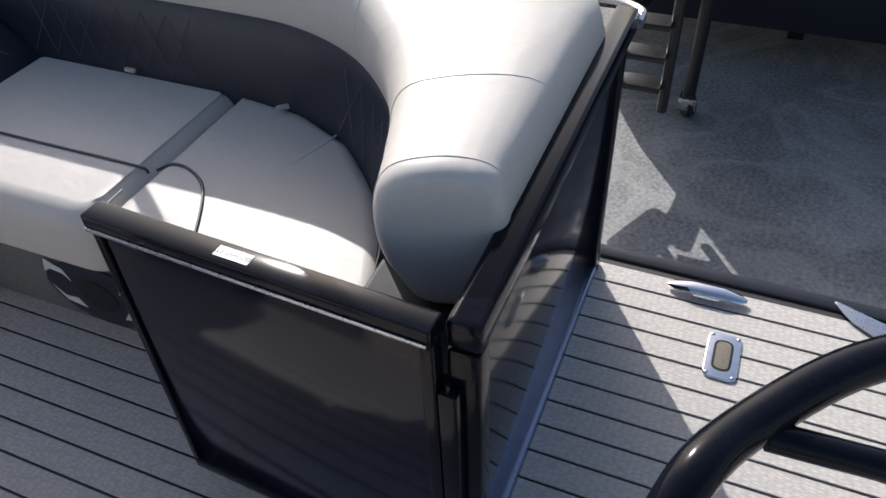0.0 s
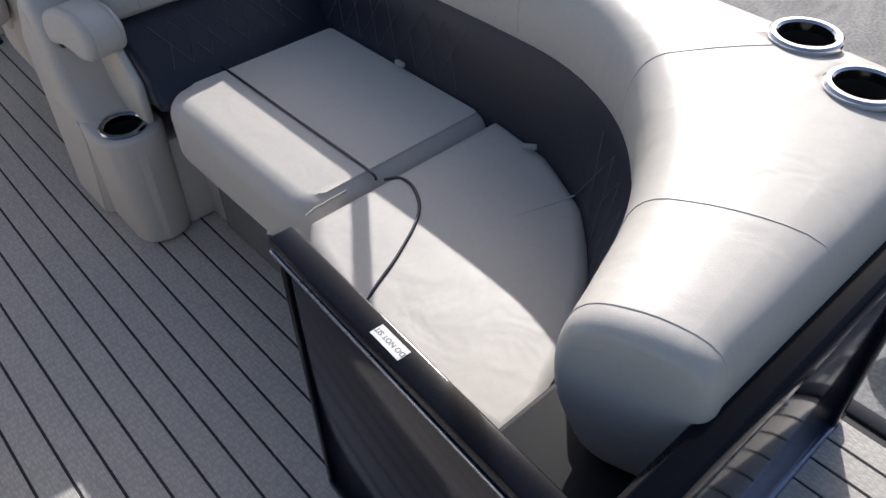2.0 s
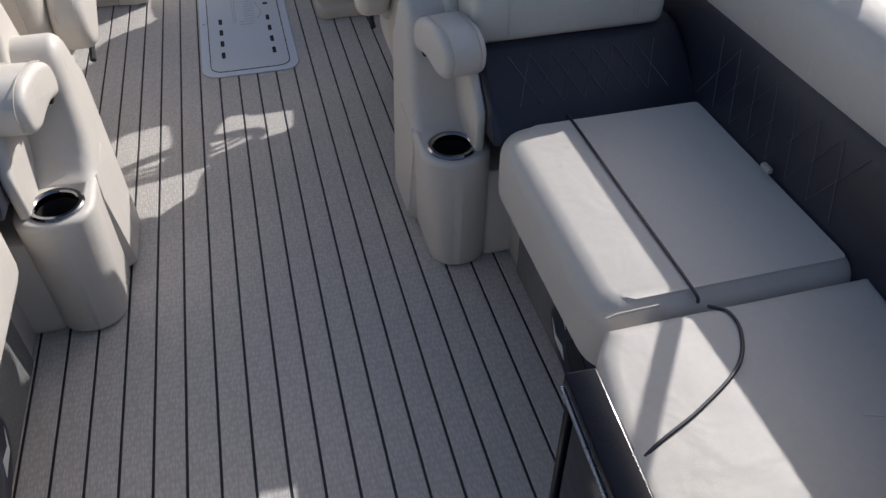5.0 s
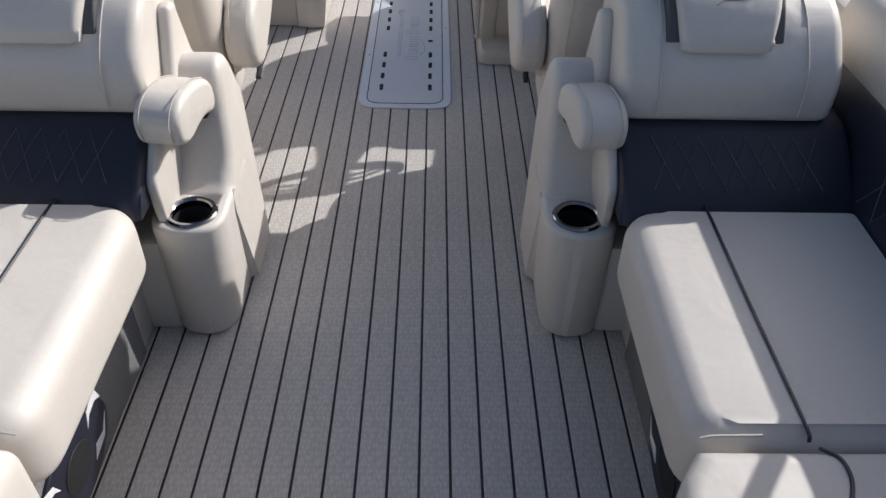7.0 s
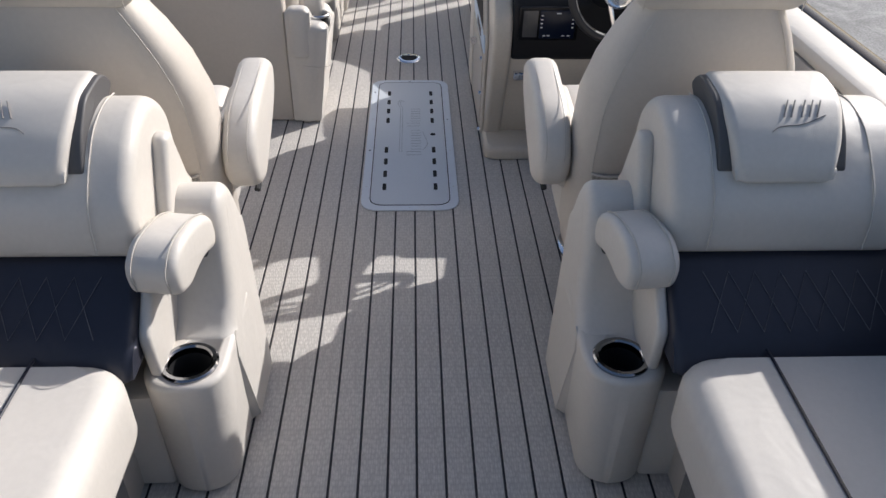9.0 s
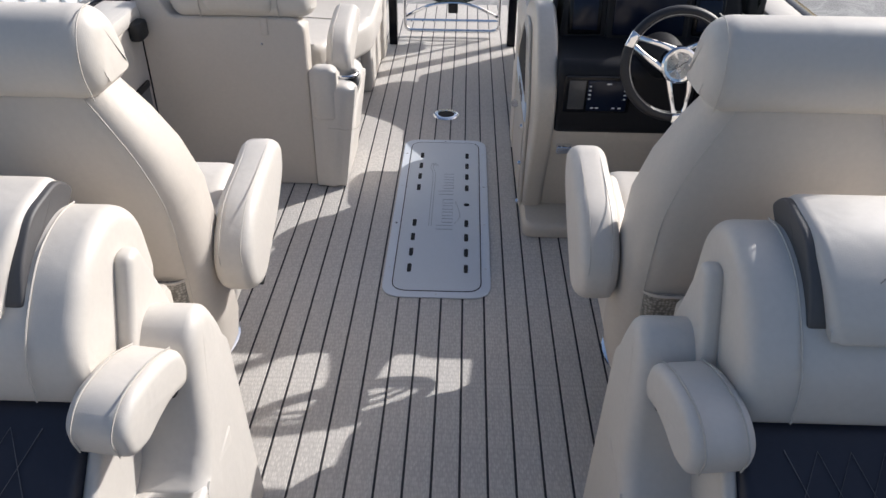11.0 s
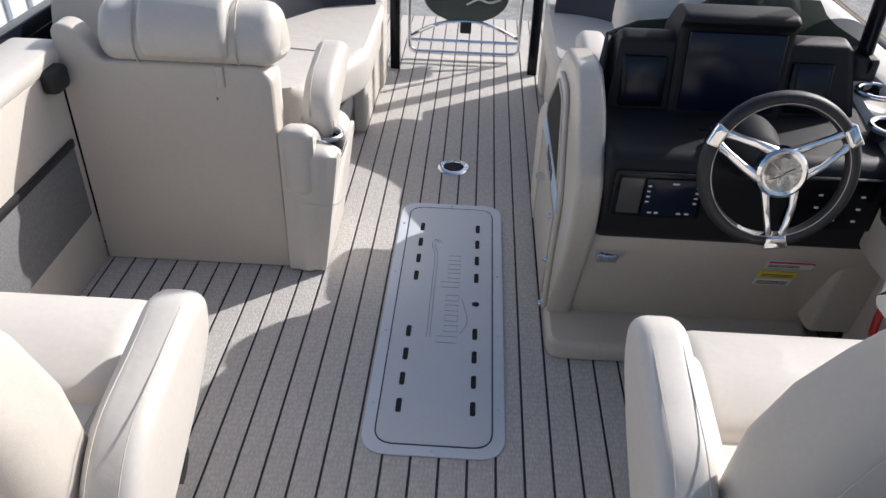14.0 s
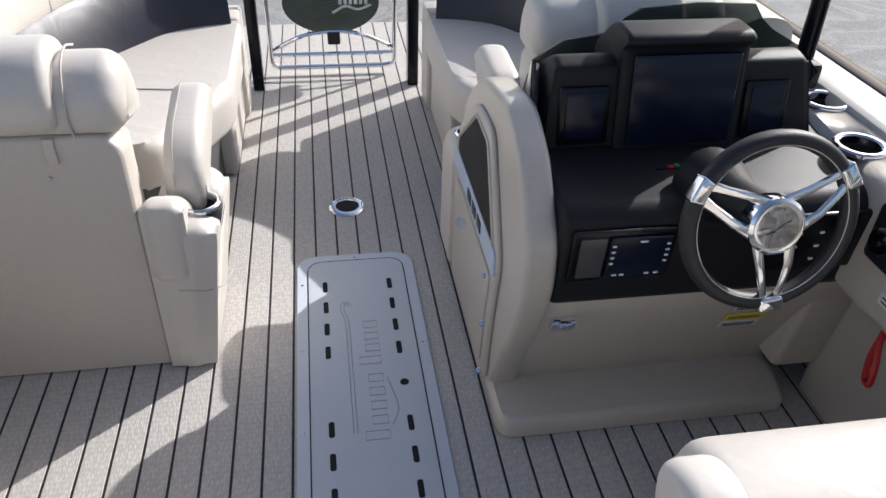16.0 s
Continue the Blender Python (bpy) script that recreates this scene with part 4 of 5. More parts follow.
spk = block("bracket", (-1.15, 0.49, 0.63), (-1.10, 0.58, 0.70), RUBBER, 0.02)
solo(spk, "black plastic rail bracket on the side coaming", "bracket")


# ---- bow lounges ----
def bow_lounge(s):
    y0 = 1.02 if s < 0 else 1.10
    seat = pillow("seat_cushion", rounded([(0.365, 1.40), (0.55, y0), (0.98, y0), (0.88, 1.65), (0.62, 2.02), (0.365, 2.08)], [0.08, 0.06, 0.02, 0.1, 0.08, 0.04], 6), 0.30, 0.455, CREAM, 0.045, 0.03, seg=5, mir=s)
    base = pillow("base", rounded([(0.46, 1.30), (0.60, y0), (1.20, y0), (1.1, 1.8), (0.72, 2.30), (0.445, 2.30)], 0.03, 4), 0.003, 0.31, GREYV, 0.01, mir=s)
    endp = block("end_panel", (0.385, 2.12, 0.003), (0.60, 2.30, 0.44), CREAM, 0.02, mir=s)
    kick = block("kick_panel", (0.405, 1.62, 0.003), (0.50, 2.125, 0.31), CREAM, 0.02, mir=s)
    path = spline([(0.93, y0 - 0.22), (0.92, 1.25), (0.87, 1.52), (0.79, 1.74), (0.66, 1.91), (0.53, 1.99), (0.405, 2.02)], 6)[::-1]
    sec_n = [(o, z) for o, z in ((-0.005, 0.40), (0.0, 0.47), (0.03, 0.55), (0.065, 0.63), (0.085, 0.65), (0.18, 0.65), (0.18, 0.40))]
    sec_c = rounded([(0.075, 0.645), (0.085, 0.74), (0.13, 0.815), (0.23, 0.832), (0.30, 0.81), (0.32, 0.70), (0.315, 0.54), (0.14, 0.54)], [0.03, 0.04, 0.07, 0.05, 0.06, 0.05, 0.04, 0.05], 4)
    navy = sweep("lumbar", path, sec_n, NAVYV, mir=s)
    cream = sweep("backrest", path, sec_c, CREAM, ends=(0.04, 0.0), mir=s)
    pip = tube("seam", spline([(0.41, 1.44, 0.452), (0.52, 1.40, 0.457), (0.72, 1.42, 0.457), (0.98, 1.40, 0.456)], 5), 0.0026, SEAMM, 5, mir=s)
    under(seat, pip)
    parts = [seat, base, endp, kick, navy, cream]
    P = [Vector(p) for p in path]
    for i in (14, 22):
        t = (P[i + 1] - P[i - 1]).normalized()
        n = Vector((-t.y, t.x))
        under(cream, tube("seam", [(P[i].x + n.x * o, P[i].y + n.y * o, z) for o, z in sec_c[2:24]], 0.0028, SEAMM, 5, mir=s))
    return thing("bow_lounge", (s * 0.8, 1.7, 0), parts, "cream vinyl curved bow lounge with navy lumbar band", "lounge", "bow lounges")


bow_lounge(-1)
bow_lounge(1)
# starboard bow lounge arm and backrest just ahead of the helm
hp = pillow("backrest", rounded([(0.88, 0.30), (0.875, 0.70), (0.93, 0.76), (1.03, 0.74), (1.10, 0.30)], 0.04, 5), 0.50, 1.02, CREAM, 0.04, axis="x", seg=6)
hr = pillow("head_roll", rounded([(0.875, 0.73), (0.86, 0.81), (0.92, 0.885), (1.02, 0.885), (1.07, 0.79), (1.04, 0.70)], 0.05, 5), 0.49, 1.04, CREAM, 0.05, axis="x", seg=6)
hg = pillow("head_pillow", rounded([(0.855, 0.75), (0.84, 0.83), (0.90, 0.92), (1.02, 0.92), (1.08, 0.83), (1.02, 0.73)], 0.05, 5), 0.66, 0.90, CREAM, 0.025, axis="x", seg=5)
ha = pillow("armrest", rounded([(0.97, 0.42), (0.95, 0.56), (1.01, 0.63), (1.24, 0.645), (1.30, 0.60), (1.20, 0.50)], 0.05, 5), 0.415, 0.51, CREAM, 0.03, axis="x", seg=5)
hc = pillow("console", rounded([(0.93, 0.003), (0.93, 0.40), (0.97, 0.44), (1.10, 0.44), (1.15, 0.38), (1.15, 0.003)], 0.03, 4), 0.30, 0.46, CREAM, 0.045, axis="x", seg=5)
thing("forward_lounge", (0.7, 1.0, 0), [hp, hr, hg, ha, hc], "cream vinyl lounge back and armrest ahead of the helm", "lounge")
bore(hc, 0.368, 1.03, 0.36, 0.6, 0.0435)
cup("cup_holder", 0.368, 1.03, 0.442, "chrome cup holder beside the helm", 0.050, 0.039)

# ---- bow gate ----
for s in (1, -1):
    p = block("post", (0.335, 2.40, 0.001), (0.385, 2.47, 0.95), RAIL, 0.006, mir=s)
    solo(p, "black gloss gate post", "post", "bow gate posts")
gy = 2.585
fr = rounded([(-0.30, 0.035), (0.29, 0.035), (0.29, 0.80), (-0.30, 0.80)], 0.05, 5)
parts = [tube("outer_tube", [(x, gy, z) for x, z in fr], 0.012, CHROME, 10, True),
         tube("cross_tube", [(-0.30, gy, 0.10), (0.29, gy, 0.10)], 0.010, CHROME, 8),
         tube("arch_tube", spline([(-0.30, gy, 0.12), (-0.15, gy, 0.19), (0, gy, 0.21), (0.14, gy, 0.19), (0.29, gy, 0.12)], 6), 0.010, CHROME, 8),
         tube("arch_tube", spline([(-0.30, gy, 0.56), (-0.15, gy, 0.49), (0, gy, 0.47), (0.14, gy, 0.49), (0.29, gy, 0.56)], 6), 0.010, CHROME, 8)]
ov = [(-0.005 + 0.225 * math.cos(a), 0.345 + 0.145 * math.sin(a)) for a in [2 * math.pi * j / 40 for j in range(40)]]
ovp = pillow("oval_plate", ov, gy + 0.002, gy + 0.008, TINT, 0.002, axis="y")
lg = [tube("logo", spline([(0.0, gy - 0.002, 0.30), (0.06, gy - 0.002, 0.33), (0.12, gy - 0.002, 0.315), (0.18, gy - 0.002, 0.335)], 5), 0.006, PAPER, 5)]
for j in range(6):
    lg.append(block("logo", (0.03 + 0.024 * j, gy - 0.004, 0.338), (0.045 + 0.024 * j, gy - 0.001, 0.372), PAPER, 0.001))
under(ovp, *lg)
parts.append(ovp)
parts.append(block("stop", (-0.03, gy - 0.02, 0.15), (0.03, gy + 0.02, 0.21), RUBBER, 0.008))
thing("bow_gate", (0, gy, 0), parts, "chrome tube bow gate with tinted oval plate", "gate")

# ---- helm ----
side_prof = rounded([(0.42, 0.003), (0.38, 0.06), (0.21, 0.43), (0.24, 0.58), (0.45, 0.64), (0.62, 0.70), (0.84, 0.66), (0.86, 0.003)], [0.01, 0.03, 0.05, 0.05, 0.05, 0.08, 0.1, 0.02], 5)
body = pillow("body", side_prof, 0.345, 1.16, GEL, 0.03, axis="x", seg=5)
foot = pillow("foot", rounded([(0.31, 0.22), (1.08, 0.22), (1.12, 0.60), (0.31, 0.60)], [0.05, 0.03, 0.02, 0.02], 4), 0.003, 0.06, GEL, 0.025, 0.005, seg=4)
cheek = pillow("cheek", rounded([(0.385, 0.003), (0.33, 0.15), (0.225, 0.36), (0.175, 0.50), (0.185, 0.62), (0.31, 0.76), (0.45, 0.815), (0.70, 0.775), (0.90, 0.62), (0.96, 0.40), (0.96, 0.003)], [0.01, 0.06, 0.08, 0.05, 0.04, 0.05, 0.05, 0.08, 0.1, 0.08, 0.02], 5), 0.317, 0.388, GEL, 0.016, axis="x", seg=4)
ridge = pillow("panel_frame", rounded([(0.405, 0.015), (0.385, 0.24), (0.345, 0.46), (0.50, 0.72), (0.68, 0.71), (0.88, 0.55), (0.92, 0.36), (0.92, 0.015)], 0.04, 4), 0.304, 0.318, GEL, 0.008, axis="x", seg=3)
# no opening is cut: this black sheet is the pocket's inner shade as colour
pocket = pillow("pocket", rounded([(0.40, 0.475), (0.52, 0.675), (0.655, 0.68), (0.86, 0.52), (0.87, 0.475)], 0.018, 3), 0.3015, 0.306, HOLESHADE, 0.001, axis="x")
lip = tube("pocket_lip", [(0.303, y, z) for y, z in rounded([(0.395, 0.470), (0.517, 0.682), (0.66, 0.687), (0.87, 0.525), (0.88, 0.470)], 0.02, 4)], 0.0045, GEL, 6, True)
stp = pillow("name_strip", rounded([(0.36, 0.405), (0.37, 0.472), (0.90, 0.476), (0.905, 0.415)], 0.015, 3), 0.2985, 0.306, LBLUE, 0.002, axis="x")
strokes = [block("mark", (0.2965, 0.52 + 0.065 * j, 0.424), (0.2985, 0.565 + 0.065 * j, 0.458), TRIM, 0.0006) for j in range(3)]
under(stp, *strokes)
doorp = pillow("door", rounded([(0.44, 0.06), (0.425, 0.25), (0.40, 0.385), (0.87, 0.39), (0.88, 0.06)], 0.03, 3), 0.2985, 0.306, GEL, 0.003, axis="x")
hook = lathe("latch_ring", [(0.010, -0.003), (0.016, -0.003), (0.016, 0.003), (0.010, 0.003), (0.010, -0.003)], CHROME, pose(0.286, 0.70, 0.34, 0, 90, 60), 16)
snap = [lathe("snap", [(0.0005, 0.012), (0.008, 0.010), (0.010, 0.0)], CHROME, pose(0.302, y, z, 0, -90, 0), 12) for y, z in ((0.435, 0.36), (0.43, 0.21), (0.43, 0.04))]
km = Matrix.Translation((0, 0.295, 0.235)) @ Matrix.Rotation(radians(24.7), 4, "X")
latch = block("latch", (0.405, -0.018, 0.135), (0.462, 0.006, 0.172), CHROME, 0.008, m=km)
latch2 = block("latch_tab", (0.420, -0.026, 0.152), (0.447, -0.008, 0.182), CHROME, 0.006, m=km)
# black dash: lower panel, ledge and binnacle
low_p = rounded([(0.195, 0.45), (0.170, 0.665), (0.200, 0.700), (0.44, 0.712), (0.62, 0.72), (0.62, 0.60), (0.45, 0.42), (0.30, 0.405)], [0.03, 0.03, 0.03, 0.02, 0.02, 0.02, 0.02, 0.02], 4)
lower = pillow("lower_dash", low_p, 0.386, 1.10, DASH, 0.02, axis="x", seg=4)
bin_p = rounded([(0.42, 0.69), (0.455, 0.885), (0.50, 0.90), (0.64, 0.82), (0.68, 0.69)], [0.01, 0.012, 0.03, 0.04, 0.02], 4)
binn = pillow("binnacle", bin_p, 0.405, 1.045, DASH, 0.018, axis="x", seg=4)
for v in binn.data.vertices:
    f = max(0.0, (v.co.z - 0.70) / 0.2)
    v.co.x += (-0.045 if v.co.x > 0.72 else 0.018) * f
tall = pillow("screen_housing", rounded([(0.405, 0.70), (0.44, 0.925), (0.415, 0.945), (0.43, 0.962), (0.52, 0.965), (0.62, 0.88), (0.62, 0.70)], [0.01, 0.01, 0.01, 0.02, 0.03, 0.03, 0.02], 4), 0.560, 0.845, DASH, 0.012, axis="x", seg=4)
tm = Matrix.Translation((0, 0.418, 0.80)) @ Matrix.Rotation(radians(-7), 4, "X")
scrn = block("screen", (0.582, -0.010, -0.080), (0.823, 0.004, 0.118), SCREEN, 0.006, m=tm)
gauges = []
for x0, x1 in ((0.432, 0.546), (0.858, 0.965)):
    t2 = Matrix.Translation((0, 0.440, 0.785)) @ Matrix.Rotation(radians(-10), 4, "X")
    gauges.append(block("gauge_bezel", (x0, -0.012, -0.07), (x1, 0.004, 0.06), BEZEL, 0.008, m=t2))
    gauges.append(block("gauge_screen", (x0 + 0.014, -0.016, -0.055), (x1 - 0.014, -0.010, 0.048), SCREEN, 0.004, m=t2))
rm = Matrix.Translation((0, 0.177, 0.598)) @ Matrix.Rotation(radians(5), 4, "X")
radio = [block("radio_bezel", (0.405, -0.014, -0.065), (0.625, 0.004, 0.065), BEZEL, 0.008, m=rm),
         block("radio_plate", (0.420, -0.018, -0.050), (0.475, -0.012, 0.052), SMOKE, 0.003, m=rm),
         block("radio", (0.480, -0.024, -0.052), (0.612, -0.012, 0.054), SCREEN, 0.004, m=rm)]
for x in (0.488, 0.602):
    for z in (-0.01, 0.005, 0.02, 0.035):
        radio.append(block("button", (x - 0.004, -0.026, z), (x + 0.004, -0.023, z + 0.004), PAPER, 0.0006, m=rm))
for x in (0.500, 0.516, 0.570, 0.590):
    radio.append(block("button", (x - 0.005, -0.026, -0.042), (x + 0.005, -0.023, -0.038), PAPER, 0.0006, m=rm))
radio.append(block("button", (0.54, -0.026, 0.044), (0.556, -0.023, 0.048), PAPER, 0.0006, m=rm))
panel_sw = [block("switch_bezel", (0.83, -0.014, -0.075), (1.06, 0.004, 0.075), BEZEL, 0.008, m=rm)]
for i in range(3):
    for j in range(3):
        panel_sw.append(block("switch_mark", (0.89 + 0.05 * i, -0.0165, -0.045 + 0.036 * j), (0.90 + 0.05 * i, -0.0135, -0.040 + 0.036 * j), PAPER, 0.0006, m=rm))
spkr = lathe("speaker_ring", [(0.040, 0.0), (0.041, 0.0015), (0.043, 0.0015), (0.044, 0.0)], DASH, pose(0.49, 0.345, 0.6835, 8, 0, 0), 28)
key = block("remote", (0.62, 0.31, 0.688), (0.70, 0.35, 0.706), BEZEL, 0.006)
light = [block("indicator", (0.655, 0.318, 0.7055), (0.668, 0.330, 0.7085), RED, 0.001), block("indicator", (0.672, 0.325, 0.7055), (0.682, 0.335, 0.7085), material("green_plastic", (0.03, 0.4, 0.1), 0.4), 0.001)]
labels = [block("warning_label", (0.86, -0.0012, 0.13), (0.98, 0.002, 0.165), PAPER, 0.0005, m=km), block("warning_label", (0.855, -0.0012, 0.075), (0.955, 0.002, 0.108), YELLOW, 0.0005, m=km),
          block("warning_label", (0.855, -0.0012, 0.035), (0.955, 0.002, 0.070), PAPER, 0.0005, m=km), block("warning_bar", (0.86, -0.0018, 0.155), (0.98, -0.0010, 0.164), RED, 0.0003, m=km)]
labels += [block("warning_line", (0.862, -0.0018, z), (0.945, -0.0010, z + 0.003), INK, 0.0003, m=km) for z in (0.043, 0.050, 0.057, 0.085, 0.093, 0.136, 0.143)]
thing("helm_console", (0.75, 0.5, 0), [body, foot, cheek, ridge, pocket, lip, stp, doorp, hook, latch, latch2, lower, binn, tall, scrn, spkr, key] + snap + gauges + radio + panel_sw + light + labels,
      "beige moulded helm console with black dash and screens", "helm console")

# windshield
rows = []
for x, y, zt in ((0.375, 0.46, 0.80), (0.40, 0.56, 0.86), (0.50, 0.66, 0.865), (0.62, 0.70, 0.865), (0.665, 0.705, 0.90), (0.70, 0.71, 0.92), (0.85, 0.72, 0.928), (0.995, 0.71, 0.925), (1.02, 0.705, 0.89), (1.05, 0.70, 0.865), (1.12, 0.66, 0.83), (1.14, 0.60, 0.79)):
    dy = 0.05
    rows.append([(x, y + dy, 0.70), (x, y, zt), (x, y + 0.006, zt), (x, y + dy + 0.006, 0.72)])
ws = loft("windshield", rows, TINT)
solo(ws, "dark tinted acrylic windshield behind the dash", "windshield")
bolt = tube("latch_bar", spline([(0.385, 0.46, 0.79), (0.395, 0.50, 0.825), (0.405, 0.545, 0.855)], 4), 0.008, RUBBER, 8)
solo(bolt, "black windshield clamp at the dash corner", "clamp")

# steering wheel
wm = Matrix.Translation((0.719, 0.03, 0.754)) @ Matrix.Rotation(radians(90 - 14), 4, "X")
bm = bmesh.new()
R, r0 = 0.156, 0.0165
vs = [[bm.verts.new(wm @ Vector(((R + r0 * math.cos(b) * 0.95) * math.cos(a), (R + r0 * math.cos(b) * 0.95) * math.sin(a), r0 * 1.15 * math.sin(b)))) for b in [2 * math.pi * j / 12 for j in range(12)]] for a in [2 * math.pi * i / 64 for i in range(64)]]
for i in range(64):
    for j in range(12):
        bm.faces.new((vs[i - 1][j - 1], vs[i][j - 1], vs[i][j], vs[i - 1][j]))
rim = finish("rim", bm, LEATHER)
sew = tube("stitching", [tuple(wm @ Vector(((R - r0 * 0.6) * math.cos(a), (R - r0 * 0.6) * math.sin(a), 0.0142))) for a in [math.pi * 2 * i / 64 for i in range(64)]], 0.0013, THREAD, 4, True)
under(rim, sew)
spokes = []
for ang in (154, 31, 277):
    a = radians(ang)
    u, v = Vector((math.cos(a), math.sin(a), 0)), Vector((-math.sin(a), math.cos(a), 0))
    for d in (-1, 1):
        rows = []
        for t, off, w, z in ((0.032, 0.032, 0.011, 0.018), (0.08, 0.027, 0.0085, 0.021), (0.122, 0.019, 0.008, 0.014), (0.160, 0.012, 0.012, 0.004)):
            c0 = u * t + v * (off * d) + Vector((0, 0, z))
            rows.append([tuple(wm @ (c0 + v * (w * math.cos(q)) + Vector((0, 0, 0.006 * math.sin(q))))) for q in [2 * math.pi * j / 8 for j in range(8)]])
        spokes.append(loft("spoke", rows, CHROME))
    tip = pillow("spoke_tip", rounded([(-0.022, 0.146), (0.022, 0.146), (0.026, 0.174), (-0.026, 0.174)], 0.006, 3), -0.012, 0.020, CHROME, 0.005, m=wm @ Matrix.Rotation(a - math.pi / 2, 4, "Z"))
    spokes.append(tip)
hub = lathe("hub", [(0.0005, 0.030), (0.040, 0.030), (0.042, 0.028)], STEEL, wm, 40)
hubr = lathe("hub_ring", [(0.042, 0.030), (0.048, 0.031), (0.054, 0.026), (0.056, 0.0), (0.05, -0.02)], CHROME, wm, 40)
col = lathe("column", [(0.045, -0.02), (0.05, -0.12), (0.075, -0.20), (0.08, -0.24)], DASH, wm, 28)
lgo = tube("hub_mark", [tuple(wm @ Vector(p)) for p in spline([(-0.022, -0.012, 0.0305), (-0.005, -0.006, 0.0305), (0.01, 0.006, 0.0305), (0.024, 0.012, 0.0305)], 4)], 0.0012, INK, 4)
under(hub, lgo)
thing("steering_wheel", (0.719, 0.03, 0.754), [rim, hub, hubr, col] + spokes, "black leather steering wheel with polished chrome spokes", "steering wheel")

# side coaming, throttle and cups beside the helm
co = pillow("coaming", rounded([(1.055, -0.06), (1.29, -0.14), (1.29, 0.95), (1.10, 0.80), (1.04, 0.12)], [0.04, 0.05, 0.05, 0.08, 0.06], 5), 0.45, 0.735, GEL, 0.035, seg=5)
sd = block("side_liner", (1.17, -1.15, 0.003), (1.19, 0.30, 0.70), BACKV, 0.006)
cp = block("cap", (1.17, -1.15, 0.70), (1.30, 2.2, 0.752), CREAM, 0.025)
low = pillow("pod", rounded([(0.28, 0.10), (0.22, 0.50), (0.10, 0.62), (0.40, 0.70), (0.44, 0.10)], 0.03, 4), 1.05, 1.19, GEL, 0.02, axis="x")
thing("side_console", (1.18, 0.4, 0), [co, sd, cp, low], "beige moulded side coaming beside the helm", "coaming", kind="structure")
for x, y in ((1.092, 0.318), (1.145, 0.545)):
    bore(co, x, y, 0.655, 0.85, 0.0475)
cup("cup_holder", 1.092, 0.318, 0.736, "chrome cup holder in the helm coaming", 0.058, 0.043)
cup("cup_holder", 1.145, 0.545, 0.736, "chrome cup holder in the helm coaming", 0.058, 0.043)
tb = block("throttle_base", (1.028, 0.015, 0.585), (1.075, 0.135, 0.715), DASH, 0.016)
tl = lathe("throttle_hub", [(0.0005, 0.026), (0.026, 0.026), (0.030, 0.018), (0.030, 0.0)], BEZEL, pose(1.029, 0.075, 0.655, 0, -90, 0), 24)
tlev = tube("throttle_lever", spline([(1.010, 0.075, 0.655), (1.0, 0.05, 0.675), (0.995, 0.01, 0.685), (0.995, -0.03, 0.685)], 4), 0.009, CHROME, 10)
tgrip = tube("throttle_grip", [(0.995, -0.01, 0.685), (0.995, -0.055, 0.683)], 0.014, RUBBER, 10)
tn = block("notice_label", (1.0435, -0.035, 0.515), (1.056, 0.055, 0.572), PAPER, 0.0005)
tn2 = block("notice_band", (1.0425, -0.035, 0.545), (1.0435, 0.055, 0.572), LBLUE, 0.0003)
nt_ = letters("writing", "NOTICE", 0.019, PAPER, Matrix.Translation((1.0420, 0.010, 0.552)) @ Matrix(((0, 0, -1, 0), (-1, 0, 0, 0), (0, 1, 0, 0), (0, 0, 0, 1))), 0.0002)
tlev = [tlev, tgrip, tn2] + [block("notice_line", (1.0425, -0.025, z), (1.0435, 0.045, z + 0.003), INK, 0.0002) for z in (0.523, 0.533)]
thing("throttle", (1.06, 0.13, 0.4), [tb, tl, tn, nt_] + tlev, "black throttle control on the side pod", "throttle")
kl = tube("lanyard", spline([(1.075, 0.03, 0.455), (1.05, 0.01, 0.44), (1.035, -0.02, 0.40), (1.03, -0.03, 0.36), (1.045, 0.0, 0.345), (1.055, 0.02, 0.39), (1.07, 0.03, 0.45)], 6), 0.007, RED, 8)
solo(kl, "red coiled safety lanyard hanging under the throttle", "lanyard")
# canopy post
pp = tube("pole", [(1.135, 0.66, 0.73), (1.14, 0.67, 0.80), (1.19, 0.78, 2.05)], 0.022, RAIL, 12)
pb = block("pole_foot", (1.10, 0.62, 0.73), (1.17, 0.71, 0.80), RUBBER, 0.015)
thing("canopy_pole", (1.18, 0.68, 0.735), [pp, pb], "black canopy pole on the starboard coaming", "pole")

# folded canopy strut that leans aft from the starboard rail
# stands out of view; added from the stripe of shade on the corner cushion
st_ = tube("strut", [(1.315, -1.47, 0.745), (1.315, -1.50, 0.78), (1.315, -2.16, 1.58)], 0.017, RAIL, 10)
sf_ = block("strut_foot", (1.298, -1.50, 0.74), (1.332, -1.43, 0.775), RUBBER, 0.008)
thing("canopy_strut", (1.315, -1.47, 0.75), [st_, sf_], "black canopy strut leaning aft from the rail", "pole")

# ---- beyond the boat ----
# white ribbed wall with a blue edge
parts = [block("sheet", (-3.30, 1.0, GZ), (-3.22, 9.0, 3.4), WHITE, 0.01)]
for i in range(27):
    parts.append(block("rib", (-3.22, 1.1 + 0.29 * i, GZ), (-3.18, 1.24 + 0.29 * i, 3.4), SHEDR, 0.008))
parts.append(block("corner_post", (-3.34, 9.0, GZ), (-3.10, 9.5, 3.5), BLUE, 0.02))
thing("shed", (-3.3, 5, GZ), parts, "white ribbed metal shed wall with blue corner", "building")

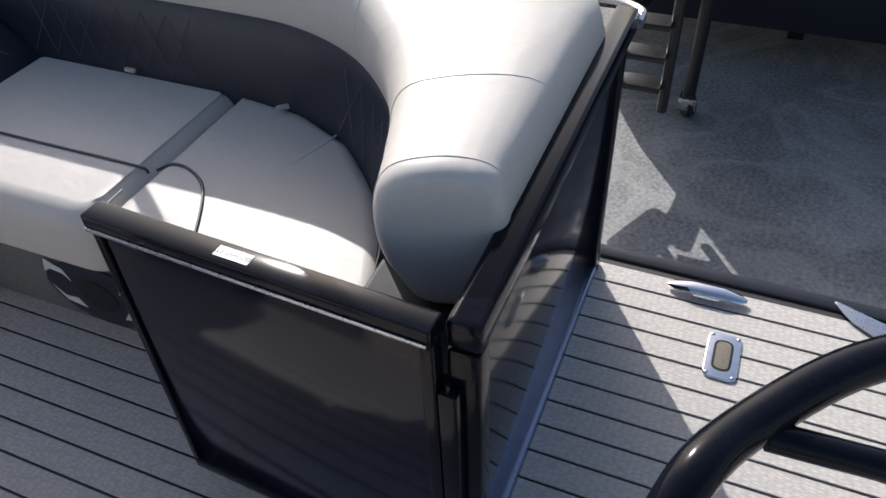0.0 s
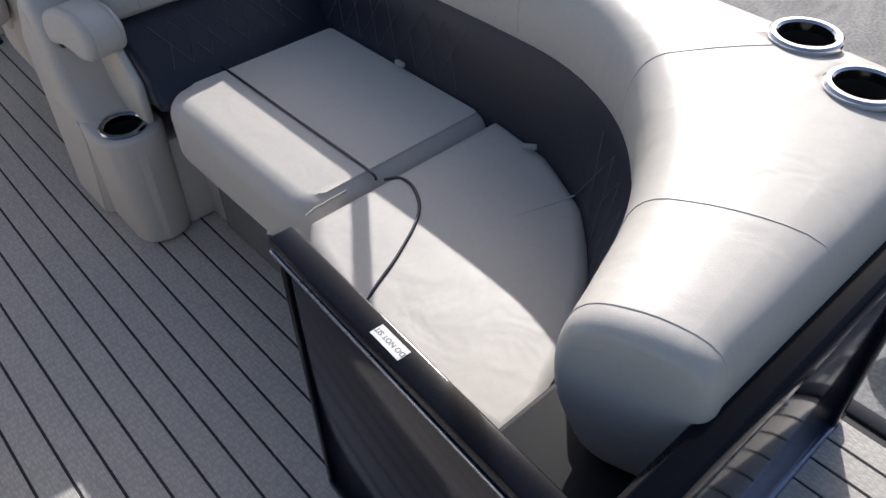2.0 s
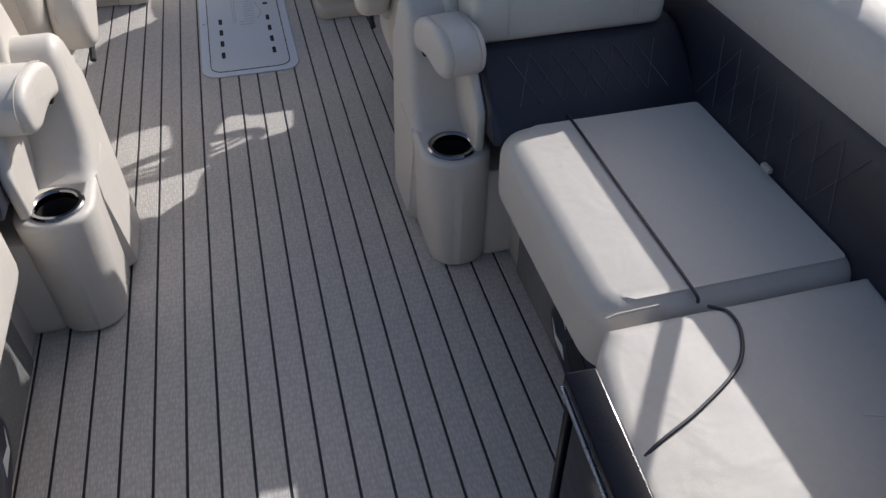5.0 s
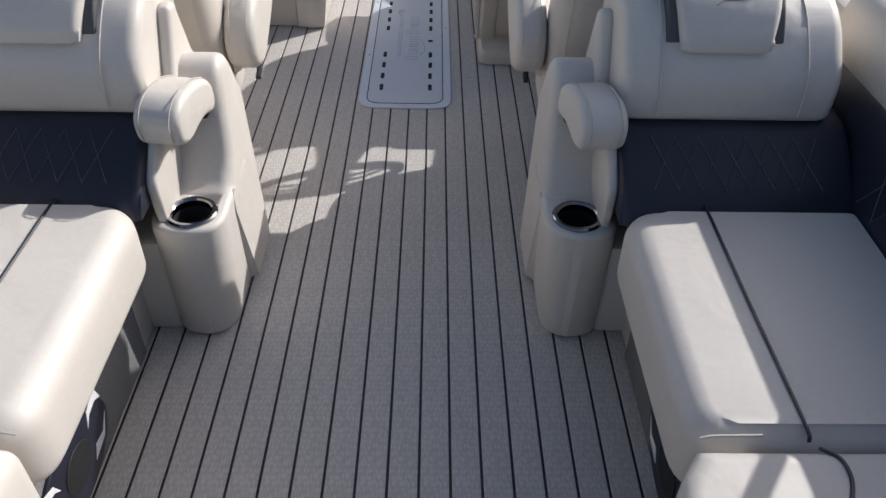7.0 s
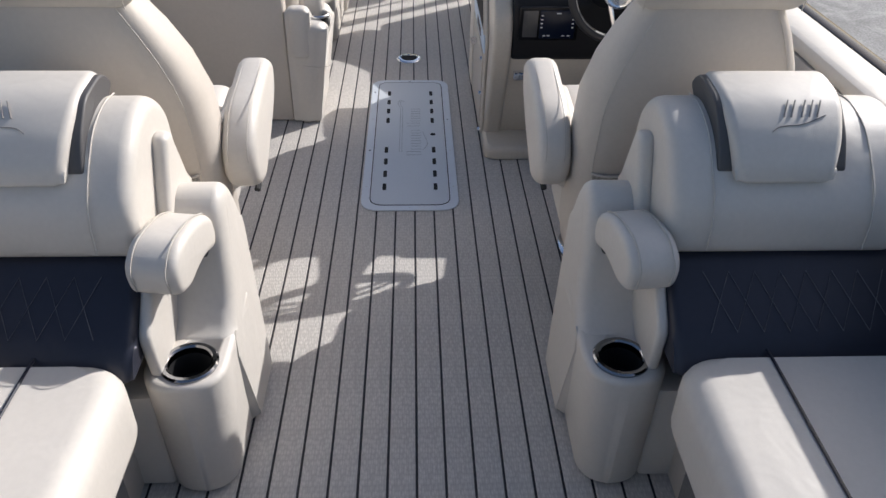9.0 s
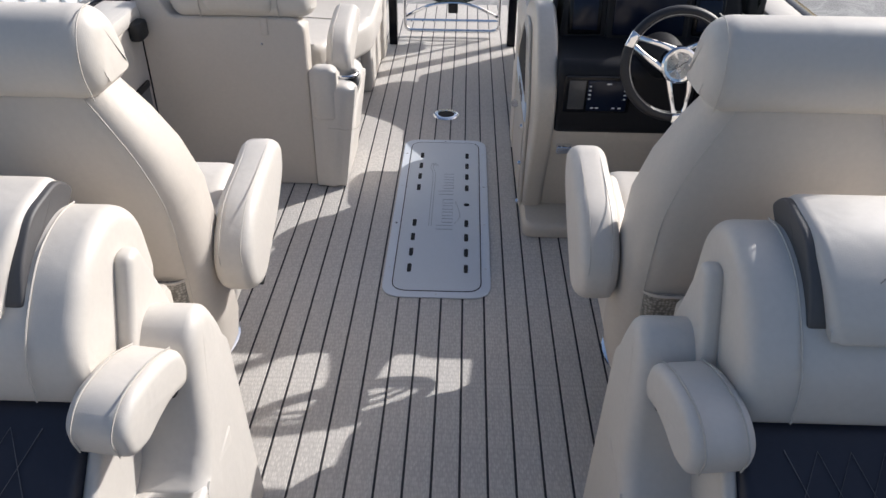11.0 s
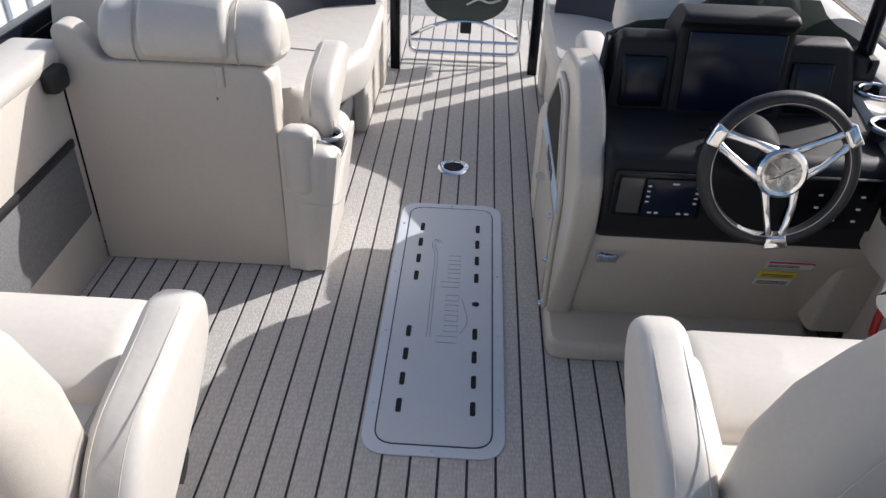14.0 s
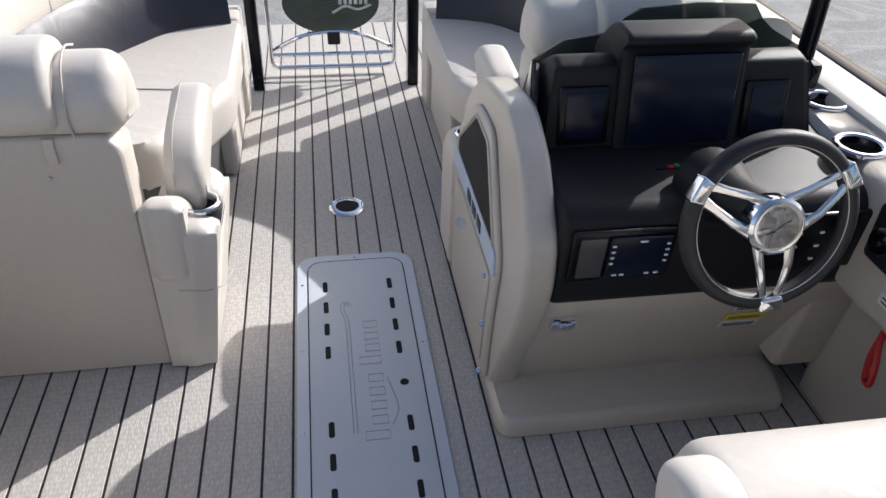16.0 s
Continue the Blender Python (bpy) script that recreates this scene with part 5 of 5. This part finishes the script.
# neighbouring trailer with jack
tr = [tube("beam", [(3.4, -2.62, -0.42), (6.5, -2.9, -0.42)], 0.06, PAINTB, 8), tube("coupler", [(2.95, -2.60, -0.62), (3.4, -2.62, -0.50)], 0.07, PAINTB, 8)]
for z in (-0.50, -0.34, -0.18, -0.02, 0.14):
    tr.append(block("step", (3.08, -2.93, z), (3.20, -2.72, z + 0.03), PAINTB, 0.006))
for y in (-2.95, -2.70):
    tr.append(tube("upright", [(3.14, y, -0.62), (3.14, y, 0.4)], 0.026, PAINTB, 8))
thing("trailer", (3.2, -2.4, -0.6), tr, "black steel boat trailer frame with step ladder", "trailer")
jk = [tube("leg", [(3.755, -3.03, -0.88), (3.755, -3.03, 0.2)], 0.035, PAINTB, 10), lathe("wheel", [(0.02, -0.025), (0.07, -0.025), (0.08, 0), (0.07, 0.025), (0.02, 0.025)], RUBBER, pose(3.755, -3.03, -0.92, 90, 0, 30), 20),
      block("fork", (3.69, -3.08, -0.93), (3.705, -2.98, -0.86), STEEL, 0.004), tube("strut", [(3.755, -3.03, -0.15), (4.4, -3.0, -0.1)], 0.03, PAINTB, 8)]
thing("trailer_jack", (3.755, -3.03, -1), jk, "black trailer jack with small wheel", "jack")
hull = loft("hull", [[(4.25 + 1.1 * w + 1.1 * w * c_, y, z) for c_, z in ((-0.85, -0.72), (0.85, -0.72), (1.0, -0.3), (1.0, 0.52), (-1.0, 0.52), (-1.0, -0.3))] for y, w in ((-10.0, 1.0), (-3.0, 1.0), (-2.5, 0.97), (-2.2, 0.9))], HULL)
legs = [block("bunk_post", (x, y, GZ), (x + 0.1, y + 0.1, -0.6), PAINTB, 0.01) for x in (4.9, 5.8) for y in (-8.5, -6.0, -3.6)]
thing("neighbour_boat", (5.3, -5, GZ), [hull] + legs, "dark hulled boat parked on posts nearby", "boat")


# ---- floor planks ----
def plank_mesh(w, y0, y1):
    bm = bmesh.new()
    b = 0.0012
    xs = [(-w / 2, -0.0024), (-w / 2, -b), (-w / 2 + b, 0.0), (w / 2 - b, 0.0), (w / 2, -b), (w / 2, -0.0024)]
    rows = [[bm.verts.new((x, y, z)) for x, z in xs] for y in (y0, y1)]
    for i in range(5):
        bm.faces.new((rows[0][i], rows[0][i + 1], rows[1][i + 1], rows[1][i]))
    for r_ in rows:
        bm.faces.new(r_)
    bmesh.ops.recalc_face_normals(bm, faces=bm.faces)
    me = bpy.data.meshes.new("plank")
    bm.to_mesh(me)
    bm.free()
    me.materials.append(PLANK)
    return me


shared = plank_mesh(PITCH - 0.0065, Y0 + 0.002, Y1 - 0.002)
for k in range(-20, 20):
    x = PH + PITCH * (k + 0.5)
    if abs(x) < DX - PITCH * 0.4:
        p = new("plank", shared)
        p.location = (x, 0, 0)
        p.parent = floor
